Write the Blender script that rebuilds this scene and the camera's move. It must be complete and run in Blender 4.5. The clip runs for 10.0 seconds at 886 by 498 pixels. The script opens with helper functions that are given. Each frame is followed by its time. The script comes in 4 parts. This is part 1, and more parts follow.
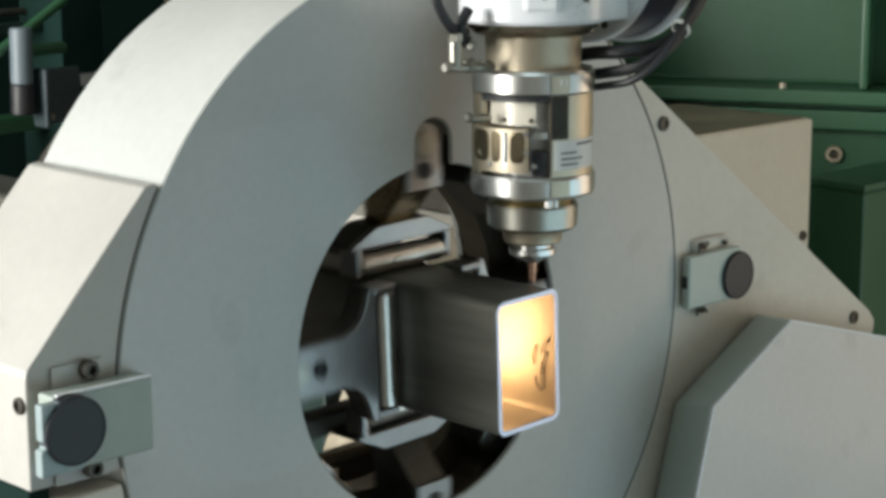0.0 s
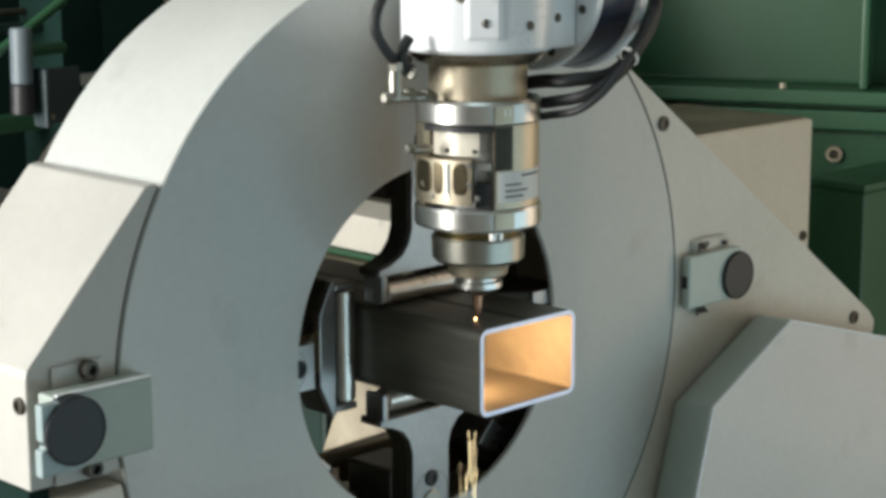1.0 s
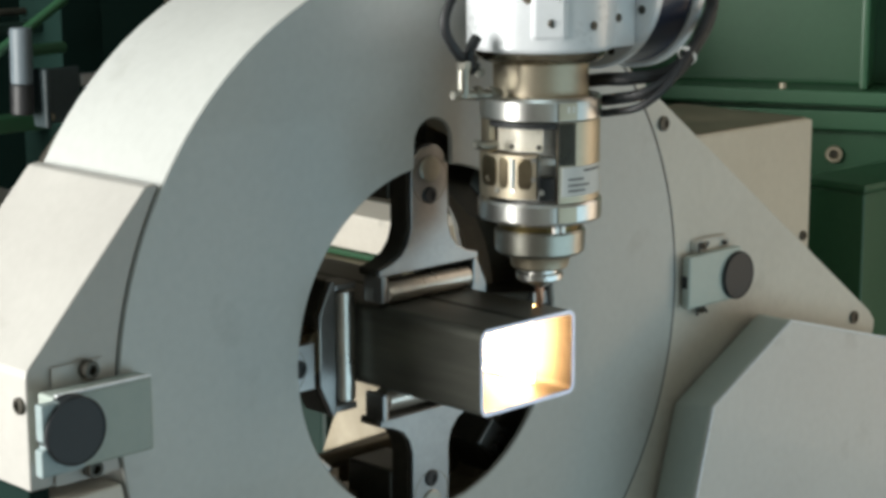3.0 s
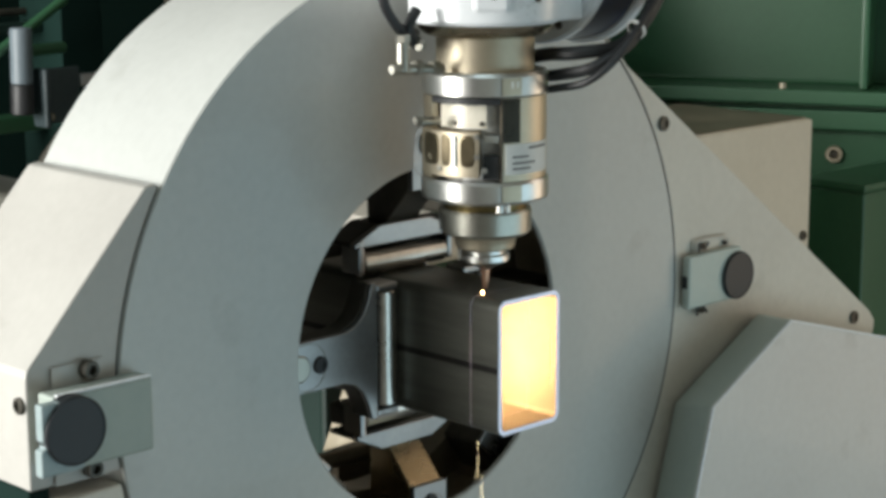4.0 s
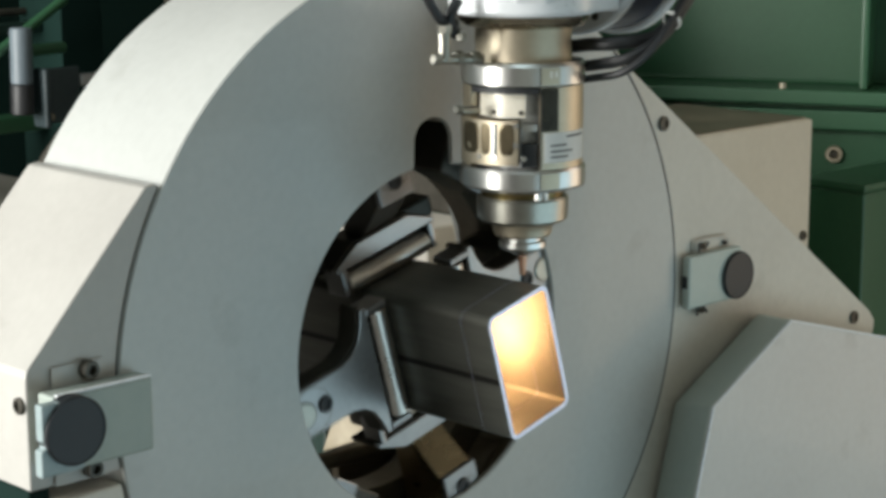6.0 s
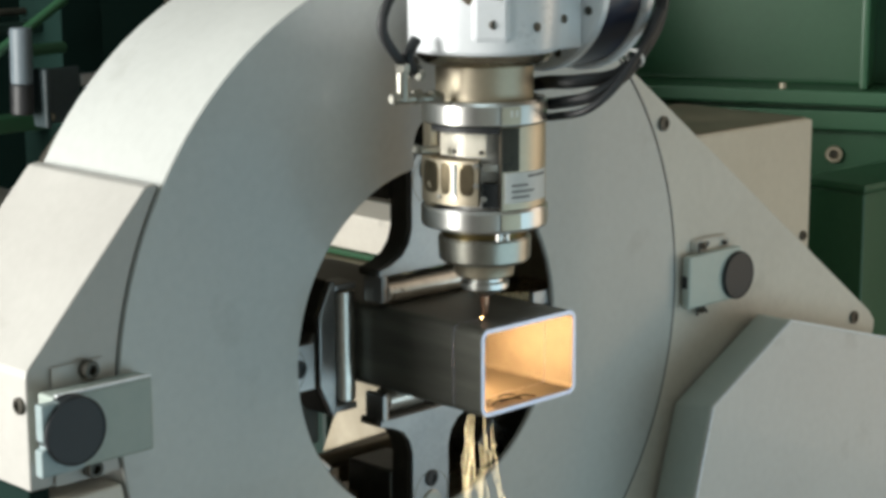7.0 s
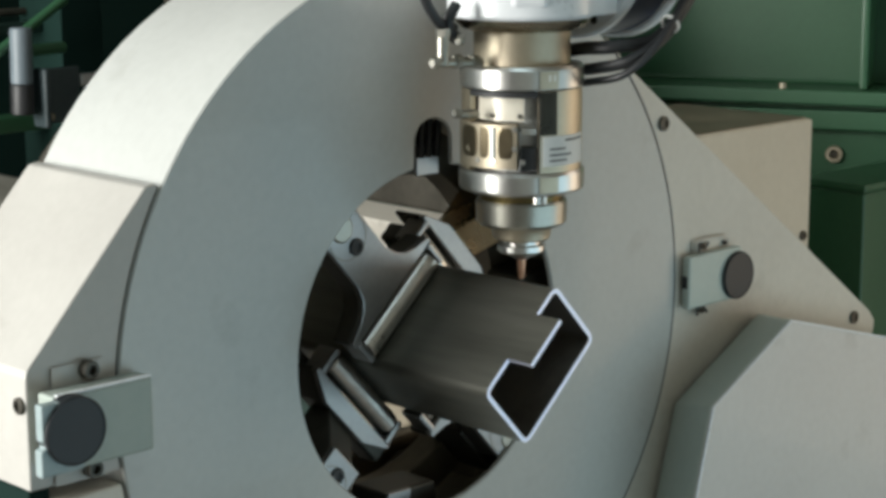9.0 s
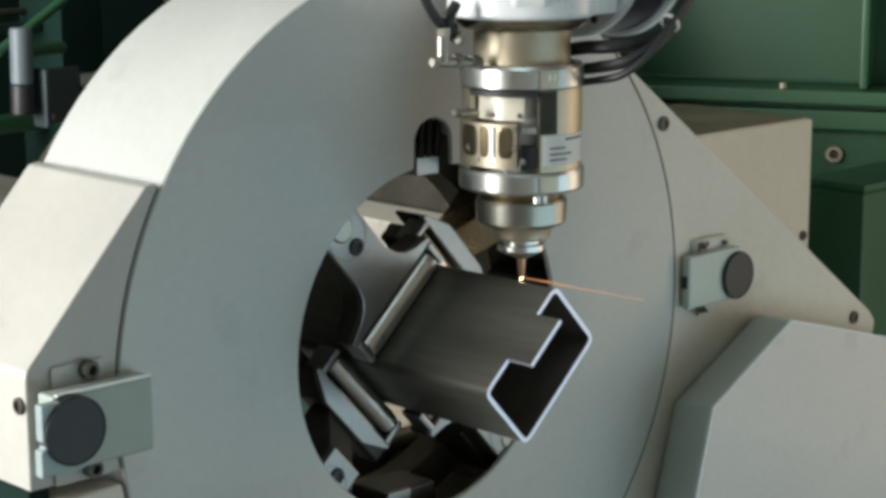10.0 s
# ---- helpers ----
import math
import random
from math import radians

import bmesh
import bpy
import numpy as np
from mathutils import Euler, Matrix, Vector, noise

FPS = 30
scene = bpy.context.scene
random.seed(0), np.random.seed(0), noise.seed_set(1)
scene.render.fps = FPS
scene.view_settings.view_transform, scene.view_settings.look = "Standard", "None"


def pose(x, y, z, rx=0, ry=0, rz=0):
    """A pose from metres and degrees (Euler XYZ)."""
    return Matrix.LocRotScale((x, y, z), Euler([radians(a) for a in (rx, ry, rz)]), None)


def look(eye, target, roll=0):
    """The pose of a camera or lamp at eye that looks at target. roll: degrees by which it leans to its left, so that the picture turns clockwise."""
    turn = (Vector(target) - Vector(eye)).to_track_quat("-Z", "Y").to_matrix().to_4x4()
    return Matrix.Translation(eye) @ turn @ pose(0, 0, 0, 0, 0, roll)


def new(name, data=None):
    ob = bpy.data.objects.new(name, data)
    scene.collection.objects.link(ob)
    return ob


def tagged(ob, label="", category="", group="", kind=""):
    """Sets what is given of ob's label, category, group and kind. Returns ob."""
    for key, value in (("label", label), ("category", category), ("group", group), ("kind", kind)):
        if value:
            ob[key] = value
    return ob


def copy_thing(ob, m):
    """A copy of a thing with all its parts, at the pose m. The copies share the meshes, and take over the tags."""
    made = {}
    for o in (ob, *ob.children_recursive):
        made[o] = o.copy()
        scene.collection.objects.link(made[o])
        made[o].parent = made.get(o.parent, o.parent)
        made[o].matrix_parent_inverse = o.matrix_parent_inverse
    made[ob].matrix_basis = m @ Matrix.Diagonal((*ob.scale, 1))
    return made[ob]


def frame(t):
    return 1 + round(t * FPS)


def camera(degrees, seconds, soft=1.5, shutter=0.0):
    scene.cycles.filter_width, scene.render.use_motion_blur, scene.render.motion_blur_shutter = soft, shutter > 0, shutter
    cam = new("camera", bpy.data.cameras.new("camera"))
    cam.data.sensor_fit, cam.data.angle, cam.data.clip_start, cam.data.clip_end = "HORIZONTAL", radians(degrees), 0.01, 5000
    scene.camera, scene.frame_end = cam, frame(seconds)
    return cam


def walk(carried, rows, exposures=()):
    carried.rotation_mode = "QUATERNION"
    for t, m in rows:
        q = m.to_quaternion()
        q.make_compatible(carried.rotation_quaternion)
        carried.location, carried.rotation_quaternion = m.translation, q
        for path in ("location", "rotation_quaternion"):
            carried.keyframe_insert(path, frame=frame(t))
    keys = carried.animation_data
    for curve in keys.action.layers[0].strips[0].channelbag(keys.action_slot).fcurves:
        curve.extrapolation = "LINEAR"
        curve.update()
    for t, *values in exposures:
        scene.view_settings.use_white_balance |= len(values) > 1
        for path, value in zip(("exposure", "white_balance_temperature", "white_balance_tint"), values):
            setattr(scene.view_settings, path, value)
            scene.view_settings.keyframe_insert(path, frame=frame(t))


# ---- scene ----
cam = camera(25.793, 10.0, soft=3.7, shutter=0.5)
AZ = 1.10  # height of the tube's axis over the floor
EYE = Vector((-1.497, -1.5463, AZ + 0.5395))
AHEAD = Vector((math.sin(radians(44.352)) * math.cos(radians(11.399)), math.cos(radians(44.352)) * math.cos(radians(11.399)), -math.sin(radians(11.399))))
VIEW = look(EYE, EYE + AHEAD, -0.235)
walk(cam, [(0.0, VIEW), (10.0, VIEW)], [(0.0, 0.0, 6560, 4), (10.0, 0.0, 6560, 4)])

# ---- light: daylight from the west side, and fill lamps added in unseen openings ----
world = bpy.data.worlds.new("hall_daylight")
scene.world = world
world.use_nodes = True
sky = world.node_tree.nodes.new("ShaderNodeTexSky")
sky.sky_type, sky.sun_disc, sky.sun_elevation, sky.sun_rotation = "NISHITA", False, radians(35), radians(250)
world.node_tree.links.new(sky.outputs[0], world.node_tree.nodes["Background"].inputs[0])
world.node_tree.nodes["Background"].inputs[1].default_value = 0.1


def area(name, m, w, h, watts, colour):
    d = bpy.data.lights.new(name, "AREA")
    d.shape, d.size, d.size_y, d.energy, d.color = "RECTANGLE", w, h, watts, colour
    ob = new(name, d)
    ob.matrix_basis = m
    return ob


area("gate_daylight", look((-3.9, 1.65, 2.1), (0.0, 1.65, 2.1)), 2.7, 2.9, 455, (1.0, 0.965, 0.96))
# added low blue fill in place of a floor reflection; no door is seen
area("south_blue_fill", look((0.9, -2.15, 0.55), (0.9, 0.0, 0.55)), 3.0, 0.9, 16.5, (0.60, 0.84, 1.0))
# added fill that warms the right side; its opening is unseen
area("east_warm_fill", look((2.65, -1.5, 1.6), (0.0, -1.5, 1.6)), 1.2, 3.0, 22, (1.0, 0.77, 0.59))
# added overhead fill for upward faces, in an unseen opening
area("roof_fill", look((-1.2, -1.2, 4.4), (-1.2, -1.2, 0.0)), 2.0, 1.2, 12, (0.78, 0.96, 1.0))

# ---- materials ----


def nodes(name):
    m = bpy.data.materials.new(name)
    m.use_nodes = True
    return m, m.node_tree.nodes, m.node_tree.links, m.node_tree.nodes["Principled BSDF"]


def surface(name, dark, light, rough=0.5, metal=0.0, fine=60.0, broad=5.0, bump=0.02, spread=0.12, stretch=(1, 1, 1), coat=0.0, spec=0.5, scuffs=0.0):
    """A surface with broad stains, fine grain, uneven gloss and a slight relief, in metres."""
    m, n, l, b = nodes(name)
    pos = n.new("ShaderNodeTexCoord")
    mp = n.new("ShaderNodeMapping")
    mp.inputs["Scale"].default_value = stretch
    l.new(pos.outputs["Object"], mp.inputs[0])
    big, small = n.new("ShaderNodeTexNoise"), n.new("ShaderNodeTexNoise")
    for tex, scale in ((big, broad), (small, fine)):
        l.new(mp.outputs[0], tex.inputs["Vector"])
        tex.inputs["Scale"].default_value, tex.inputs["Detail"].default_value = scale, 5
    mix = n.new("ShaderNodeMath")
    mix.operation = "MULTIPLY_ADD"
    l.new(big.outputs[0], mix.inputs[0])
    mix.inputs[1].default_value = 0.7
    half = n.new("ShaderNodeMath")
    half.operation = "MULTIPLY"
    l.new(small.outputs[0], half.inputs[0])
    half.inputs[1].default_value = 0.3
    l.new(half.outputs[0], mix.inputs[2])
    ramp = n.new("ShaderNodeValToRGB")
    ramp.color_ramp.elements[0].position, ramp.color_ramp.elements[1].position = 0.32, 0.68
    ramp.color_ramp.elements[0].color, ramp.color_ramp.elements[1].color = (*dark, 1), (*light, 1)
    l.new(mix.outputs[0], ramp.inputs[0])
    if scuffs:
        worn, edge = n.new("ShaderNodeTexNoise"), n.new("ShaderNodeMapRange")
        l.new(mp.outputs[0], worn.inputs["Vector"])
        worn.inputs["Scale"].default_value, worn.inputs["Detail"].default_value, worn.inputs["Roughness"].default_value = 9, 9, 0.62
        edge.inputs["From Min"].default_value, edge.inputs["From Max"].default_value, edge.inputs["To Max"].default_value = 0.60, 0.74, scuffs
        l.new(worn.outputs[0], edge.inputs["Value"])
        soil = n.new("ShaderNodeMix")
        soil.data_type = "RGBA"
        soil.inputs["B"].default_value = (0.16, 0.14, 0.11, 1)
        l.new(edge.outputs[0], soil.inputs["Factor"])
        l.new(ramp.outputs[0], soil.inputs["A"])
        l.new(soil.outputs["Result"], b.inputs["Base Color"])
    else:
        l.new(ramp.outputs[0], b.inputs["Base Color"])
    rr = n.new("ShaderNodeMapRange")
    rr.inputs["To Min"].default_value, rr.inputs["To Max"].default_value = max(0.03, rough - spread), rough + spread
    l.new(mix.outputs[0], rr.inputs["Value"])
    l.new(rr.outputs[0], b.inputs["Roughness"])
    if bump:
        bp = n.new("ShaderNodeBump")
        bp.inputs["Strength"].default_value, bp.inputs["Distance"].default_value = bump * 5, 0.0008
        l.new(small.outputs[0], bp.inputs["Height"])
        l.new(bp.outputs[0], b.inputs["Normal"])
    b.inputs["Metallic"].default_value = metal
    b.inputs["Coat Weight"].default_value = coat
    b.inputs["Specular IOR Level"].default_value = spec
    return m


def glowing(name, colour, strength):
    m, n, l, b = nodes(name)
    b.inputs["Base Color"].default_value = (0.2, 0.1, 0.05, 1)
    b.inputs["Emission Color"].default_value = (*colour, 1)
    b.inputs["Emission Strength"].default_value = strength
    return m


WARM = surface("warm_beige_paint", (0.57, 0.50, 0.395), (0.67, 0.595, 0.48), 0.45, fine=90, broad=4, bump=0.012, scuffs=0.25)
BUFF = surface("buff_grey_paint", (0.52, 0.49, 0.43), (0.63, 0.595, 0.525), 0.45, fine=90, broad=4, bump=0.012, scuffs=0.2)
COVER = surface("cover_paint", (0.37, 0.358, 0.332), (0.445, 0.434, 0.403), 0.42, fine=90, broad=5, bump=0.006, coat=0.05, scuffs=0.3)
GUARD = surface("guard_paint", (0.50, 0.495, 0.475), (0.60, 0.595, 0.57), 0.4, fine=90, broad=3, bump=0.006, coat=0.1, scuffs=0.25)
PLASTIC = surface("grey_plastic", (0.10, 0.13, 0.15), (0.14, 0.17, 0.19), 0.45, fine=60, broad=12)
PAINT = surface("pale_grey_paint", (0.425, 0.437, 0.418), (0.515, 0.528, 0.505), 0.38, fine=90, broad=3, bump=0.004, coat=0.15, scuffs=0.2)
CREAM = surface("cream_paint", (0.60, 0.56, 0.49), (0.70, 0.66, 0.58), 0.45, fine=90, broad=4, bump=0.012, scuffs=0.5)
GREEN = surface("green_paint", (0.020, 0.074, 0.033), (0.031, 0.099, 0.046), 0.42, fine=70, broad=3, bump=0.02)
FLANK = surface("flank_green_grey_paint", (0.41, 0.475, 0.435), (0.49, 0.55, 0.505), 0.45, fine=80, broad=4, bump=0.012, scuffs=0.25)
PALE_GREEN = surface("pale_green_paint", (0.285, 0.335, 0.30), (0.355, 0.40, 0.36), 0.45, fine=80, broad=4, bump=0.012, scuffs=0.25)
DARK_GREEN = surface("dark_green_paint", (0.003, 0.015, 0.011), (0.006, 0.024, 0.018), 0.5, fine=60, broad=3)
STEEL = surface("machined_steel", (0.46, 0.40, 0.30), (0.56, 0.495, 0.38), 0.45, 1.0, fine=120, broad=9, bump=0, spread=0.03)
BRIGHT = surface("polished_aluminium", (0.58, 0.575, 0.55), (0.68, 0.675, 0.65), 0.31, 1.0, fine=160, broad=9, bump=0, spread=0.02)
SATIN = surface("satin_aluminium", (0.62, 0.63, 0.64), (0.74, 0.75, 0.76), 0.38, 0.85, fine=200, broad=9, bump=0.008)
JAW = surface("ground_jaw_steel", (0.275, 0.27, 0.265), (0.385, 0.38, 0.375), 0.34, 0.9, fine=150, broad=14, bump=0.012)
DARK_STEEL = surface("oiled_dark_steel", (0.038, 0.035, 0.028), (0.095, 0.087, 0.07), 0.42, 0.5, fine=70, broad=12, bump=0.03)
BEIGE = surface("stained_beige_paint", (0.28, 0.24, 0.17), (0.42, 0.37, 0.28), 0.5, fine=60, broad=12, bump=0.03, scuffs=0.5)
BROWN_STEEL = surface("stained_cast_steel", (0.11, 0.09, 0.062), (0.22, 0.185, 0.135), 0.45, 0.6, fine=60, broad=10, bump=0.03)
CAST_BROWN = surface("brown_cast_iron", (0.19, 0.155, 0.11), (0.31, 0.26, 0.19), 0.5, 0.1, fine=60, broad=12, bump=0.03)
DARK_PANEL = surface("dark_bronzed_panel", (0.030, 0.027, 0.020), (0.055, 0.048, 0.036), 0.3, 0.8, fine=120, broad=20, bump=0)
SENSOR = surface("dull_sensor_alloy", (0.33, 0.32, 0.28), (0.42, 0.41, 0.36), 0.36, 1.0, fine=160, broad=12, bump=0)
MATT_GREEN = surface("matt_dark_green_paint", (0.003, 0.014, 0.011), (0.005, 0.020, 0.016), 0.85, fine=60, broad=3, spec=0.15)
# neck steel with the warm light that falls on it in its colour
LIT_TAN_STEEL = surface("lit_tan_steel", (0.40, 0.31, 0.19), (0.56, 0.45, 0.29), 0.27, 1.0, fine=60, broad=10, bump=0.02)
ROLLER = surface("hardened_roller_steel", (0.52, 0.50, 0.46), (0.72, 0.69, 0.64), 0.3, 1.0, fine=90, broad=20, bump=0.01)
SCALE = surface("mill_scale_steel", (0.074, 0.073, 0.061), (0.175, 0.171, 0.146), 0.38, 0.55, fine=90, broad=16, bump=0.018, stretch=(1, 0.12, 1))
INNER = surface("tube_bore_steel", (0.10, 0.092, 0.08), (0.17, 0.155, 0.135), 0.5, 0.3, fine=90, broad=14, bump=0.03)
# bare cut metal; the blue of the reflected sky is mixed into its colour
CUT = surface("sky_tinted_cut_steel", (0.72, 0.75, 0.93), (0.84, 0.86, 0.99), 0.42, 0.6, fine=400, broad=60, bump=0.03)
SEAM = surface("heat_stained_seam", (0.008, 0.007, 0.006), (0.022, 0.018, 0.014), 0.5, 0.4, fine=120, broad=30)
GLOW_COPPER = surface("orange_glow_copper", (0.34, 0.18, 0.11), (0.48, 0.28, 0.19), 0.3, 1.0, fine=160, broad=40)
CREAMY = surface("cream_anodised_plate", (0.72, 0.67, 0.56), (0.82, 0.77, 0.66), 0.3, 0.15, fine=160, broad=20, bump=0.005)
CAST = surface("pale_cast_paint", (0.74, 0.76, 0.78), (0.82, 0.84, 0.86), 0.3, 0.1, fine=160, broad=9, bump=0.01)
BLACK = surface("black_rubber", (0.010, 0.011, 0.012), (0.022, 0.023, 0.025), 0.5, fine=140, broad=20)
GLOSS_BLACK = surface("black_plastic", (0.006, 0.008, 0.010), (0.014, 0.018, 0.022), 0.5, fine=60, broad=9)
BRASS = surface("brass", (0.15, 0.115, 0.05), (0.25, 0.195, 0.09), 0.3, 1.0, fine=120, broad=20)
BRONZED = surface("bronzed_steel", (0.30, 0.25, 0.18), (0.46, 0.40, 0.30), 0.26, 1.0, fine=120, broad=20, bump=0.01)
NAVY = surface("blue_black_motor_paint", (0.010, 0.014, 0.030), (0.018, 0.024, 0.05), 0.3, fine=80, broad=8)
PAPER = surface("white_label", (0.62, 0.62, 0.60), (0.72, 0.72, 0.70), 0.5, fine=200, broad=30)
INK = surface("label_ink", (0.08, 0.08, 0.08), (0.12, 0.12, 0.12), 0.6, fine=200, broad=30)
BLUE_PALE = surface("pale_blue_grey_plate", (0.25, 0.315, 0.32), (0.33, 0.395, 0.40), 0.35, fine=120, broad=14, bump=0.01, scuffs=0.3)
BLUE_GREY = surface("blue_grey_paint", (0.035, 0.05, 0.055), (0.05, 0.07, 0.075), 0.45, fine=60, broad=6)
CONCRETE = surface("concrete", (0.12, 0.117, 0.11), (0.19, 0.185, 0.175), 0.75, fine=30, broad=0.8, bump=0.1)
PLASTER = surface("hall_plaster", (0.145, 0.155, 0.14), (0.20, 0.21, 0.19), 0.8, fine=20, broad=0.5, bump=0.05)
# for the unseen east wall, a reflector added to give tan highlights and fill
WARM_BOUNCE = surface("warm_bounce_plaster", (0.25, 0.20, 0.145), (0.33, 0.27, 0.20), 0.8, fine=20, broad=0.5, bump=0.05)
SHED = surface("hall_dark_cladding", (0.012, 0.022, 0.018), (0.022, 0.035, 0.03), 0.6, fine=20, broad=0.5, bump=0.05)
DARK_RECESS = surface("dark_recess_tone", (0.10, 0.08, 0.05), (0.17, 0.14, 0.09), 0.3, 0.9, fine=120, broad=20)
HOT = glowing("white_hot_melt", (1.0, 0.58, 0.26), 46.0)
SPARK = glowing("spark_glow", (1.0, 0.78, 0.46), 13.0)
FINE_SPARK = glowing("fine_spark_glow", (1.0, 0.78, 0.46), 12.0)
EMBER = glowing("ember_glow", (1.0, 0.45, 0.2), 0.65)

# ---- mesh helpers ----


def mesh_of(name, bm, mat, smooth=25):
    me = bpy.data.meshes.new(name)
    bmesh.ops.recalc_face_normals(bm, faces=bm.faces)
    if smooth:
        for f in bm.faces:
            f.smooth = True
        for e in bm.edges:
            e.smooth = len(e.link_faces) == 2 and e.calc_face_angle(0) < radians(smooth)
            if e.smooth and e.calc_face_angle(0) > radians(9):
                areas = sorted(f.calc_area() for f in e.link_faces)
                e.smooth = areas[1] < 5 * areas[0]
    bm.to_mesh(me)
    bm.free()
    me.materials.append(mat)
    return me


def part(name, bm, mat, parent=None, label="", smooth=25):
    ob = new(name, mesh_of(name, bm, mat, smooth))
    if parent:
        ob.parent = parent
    if label:
        tagged(ob, label)
    return ob


def thing(name, label, category, m=None, group="", kind=""):
    ob = new(name)
    ob.empty_display_size = 0.05
    if m:
        ob.matrix_basis = m
    return tagged(ob, label, category, group, kind)


def soften(bm, size, seg=2, angle=30):
    if size:
        sharp = [e for e in bm.edges if len(e.link_faces) == 2 and e.calc_face_angle(0) > radians(angle)]
        bmesh.ops.bevel(bm, geom=sharp, offset=size, segments=seg, profile=0.5, affect="EDGES", clamp_overlap=True)
    return bm


def box(x0, x1, y0, y1, z0, z1, bev=0.002, bm=None):
    b = bmesh.new()
    bmesh.ops.create_cube(b, size=1)
    for v in b.verts:
        v.co = Vector(((x0 + x1) / 2 + v.co.x * (x1 - x0), (y0 + y1) / 2 + v.co.y * (y1 - y0), (z0 + z1) / 2 + v.co.z * (z1 - z0)))
    return join(bm, soften(b, bev))


def join(bm, other):
    if bm is None:
        return other
    me = bpy.data.meshes.new("join")
    other.to_mesh(me)
    other.free()
    bm.from_mesh(me)
    bpy.data.meshes.remove(me)
    return bm


def turned(bm, m):
    bmesh.ops.transform(bm, matrix=m, verts=bm.verts)
    return bm


def lathe(profile, seg=48, m=None, bm=None, closed=False):
    """Turns (radius, height) pairs round z."""
    b = bmesh.new()
    rings = []
    for r, z in profile:
        if r < 1e-6:
            rings.append([b.verts.new((0, 0, z))])
        else:
            rings.append([b.verts.new((r * math.cos(2 * math.pi * k / seg), r * math.sin(2 * math.pi * k / seg), z)) for k in range(seg)])
    pairs = list(zip(rings, rings[1:])) + ([(rings[-1], rings[0])] if closed else [])
    for a, c in pairs:
        for k in range(seg):
            q = (k + 1) % seg
            quad = [a[k % len(a)], a[q % len(a)], c[q % len(c)], c[k % len(c)]]
            quad = list(dict.fromkeys(quad))
            if len(quad) > 2:
                b.faces.new(quad)
    if m:
        turned(b, m)
    return join(bm, b)


def rod(p, q, r, seg=16, bev=0.0, bm=None, r2=None):
    """A round bar from p to q with slightly broken ends."""
    p, q = Vector(p), Vector(q)
    h = (q - p).length
    e = min(bev or r * 0.12, h / 3)
    r2 = r if r2 is None else r2
    m = Matrix.Translation(p) @ (q - p).to_track_quat("Z", "Y").to_matrix().to_4x4()
    return lathe([(0, 0), (r - e, 0), (r, e), (r2, h - e), (r2 - e, h), (0, h)], seg, m, bm)


def prism(poly, y0, y1, bev=0.002, bm=None, back=None):
    """A plate from (x, z) corners between two depths; back: other corners for the far face."""
    b = bmesh.new()
    a = [b.verts.new((x, y0, z)) for x, z in poly]
    c = [b.verts.new((x, y1, z)) for x, z in (back or poly)]
    b.faces.new(a)
    b.faces.new(c[::-1])
    for k in range(len(a)):
        q = (k + 1) % len(a)
        b.faces.new((a[q], a[k], c[k], c[q]))
    bmesh.ops.recalc_face_normals(b, faces=b.faces)
    return join(bm, soften(b, bev))


def hose(points, r, seg=10, sub=8, bm=None):
    """A bent cable through the points."""
    pts = [Vector(q) for q in points]
    pts = [2 * pts[0] - pts[1]] + pts + [2 * pts[-1] - pts[-2]]
    line = []
    for i in range(1, len(pts) - 2):
        p0, p1, p2, p3 = pts[i - 1:i + 3]
        for k in range(sub):
            t = k / sub
            line.append(0.5 * (2 * p1 + (p2 - p0) * t + (2 * p0 - 5 * p1 + 4 * p2 - p3) * t * t + (3 * p1 - p0 - 3 * p2 + p3) * t ** 3))
    line.append(pts[-2])
    b = bmesh.new()
    rings, up = [], Vector((0, 0, 1))
    for i, c in enumerate(line):
        d = (line[min(i + 1, len(line) - 1)] - line[max(i - 1, 0)]).normalized()
        s = d.cross(up)
        s = s.normalized() if s.length > 0.05 else d.orthogonal().normalized()
        u = s.cross(d)
        up = u
        rings.append([b.verts.new(c + r * (math.cos(2 * math.pi * k / seg) * s + math.sin(2 * math.pi * k / seg) * u)) for k in range(seg)])
    for a, c in zip(rings, rings[1:]):
        for k in range(seg):
            b.faces.new((a[k], a[(k + 1) % seg], c[(k + 1) % seg], c[k]))
    b.faces.new(rings[0])
    b.faces.new(rings[-1])
    return join(bm, b)


def bolt(name, at, r, parent, mat=None, head=0.005, toward=(0, -1, 0), label=""):
    """A socket screw with a recessed hexagon."""
    m = Matrix.Translation(at) @ Vector(toward).to_track_quat("Z", "Y").to_matrix().to_4x4()
    b = lathe([(0, head * 0.3), (r * 0.5, head * 0.3), (r * 0.55, head), (r * 0.88, head), (r, head * 0.8), (r, -0.003), (0, -0.003)], 18, m)
    return part(name, b, mat or DARK_STEEL, parent, label)


# ---- hall ----


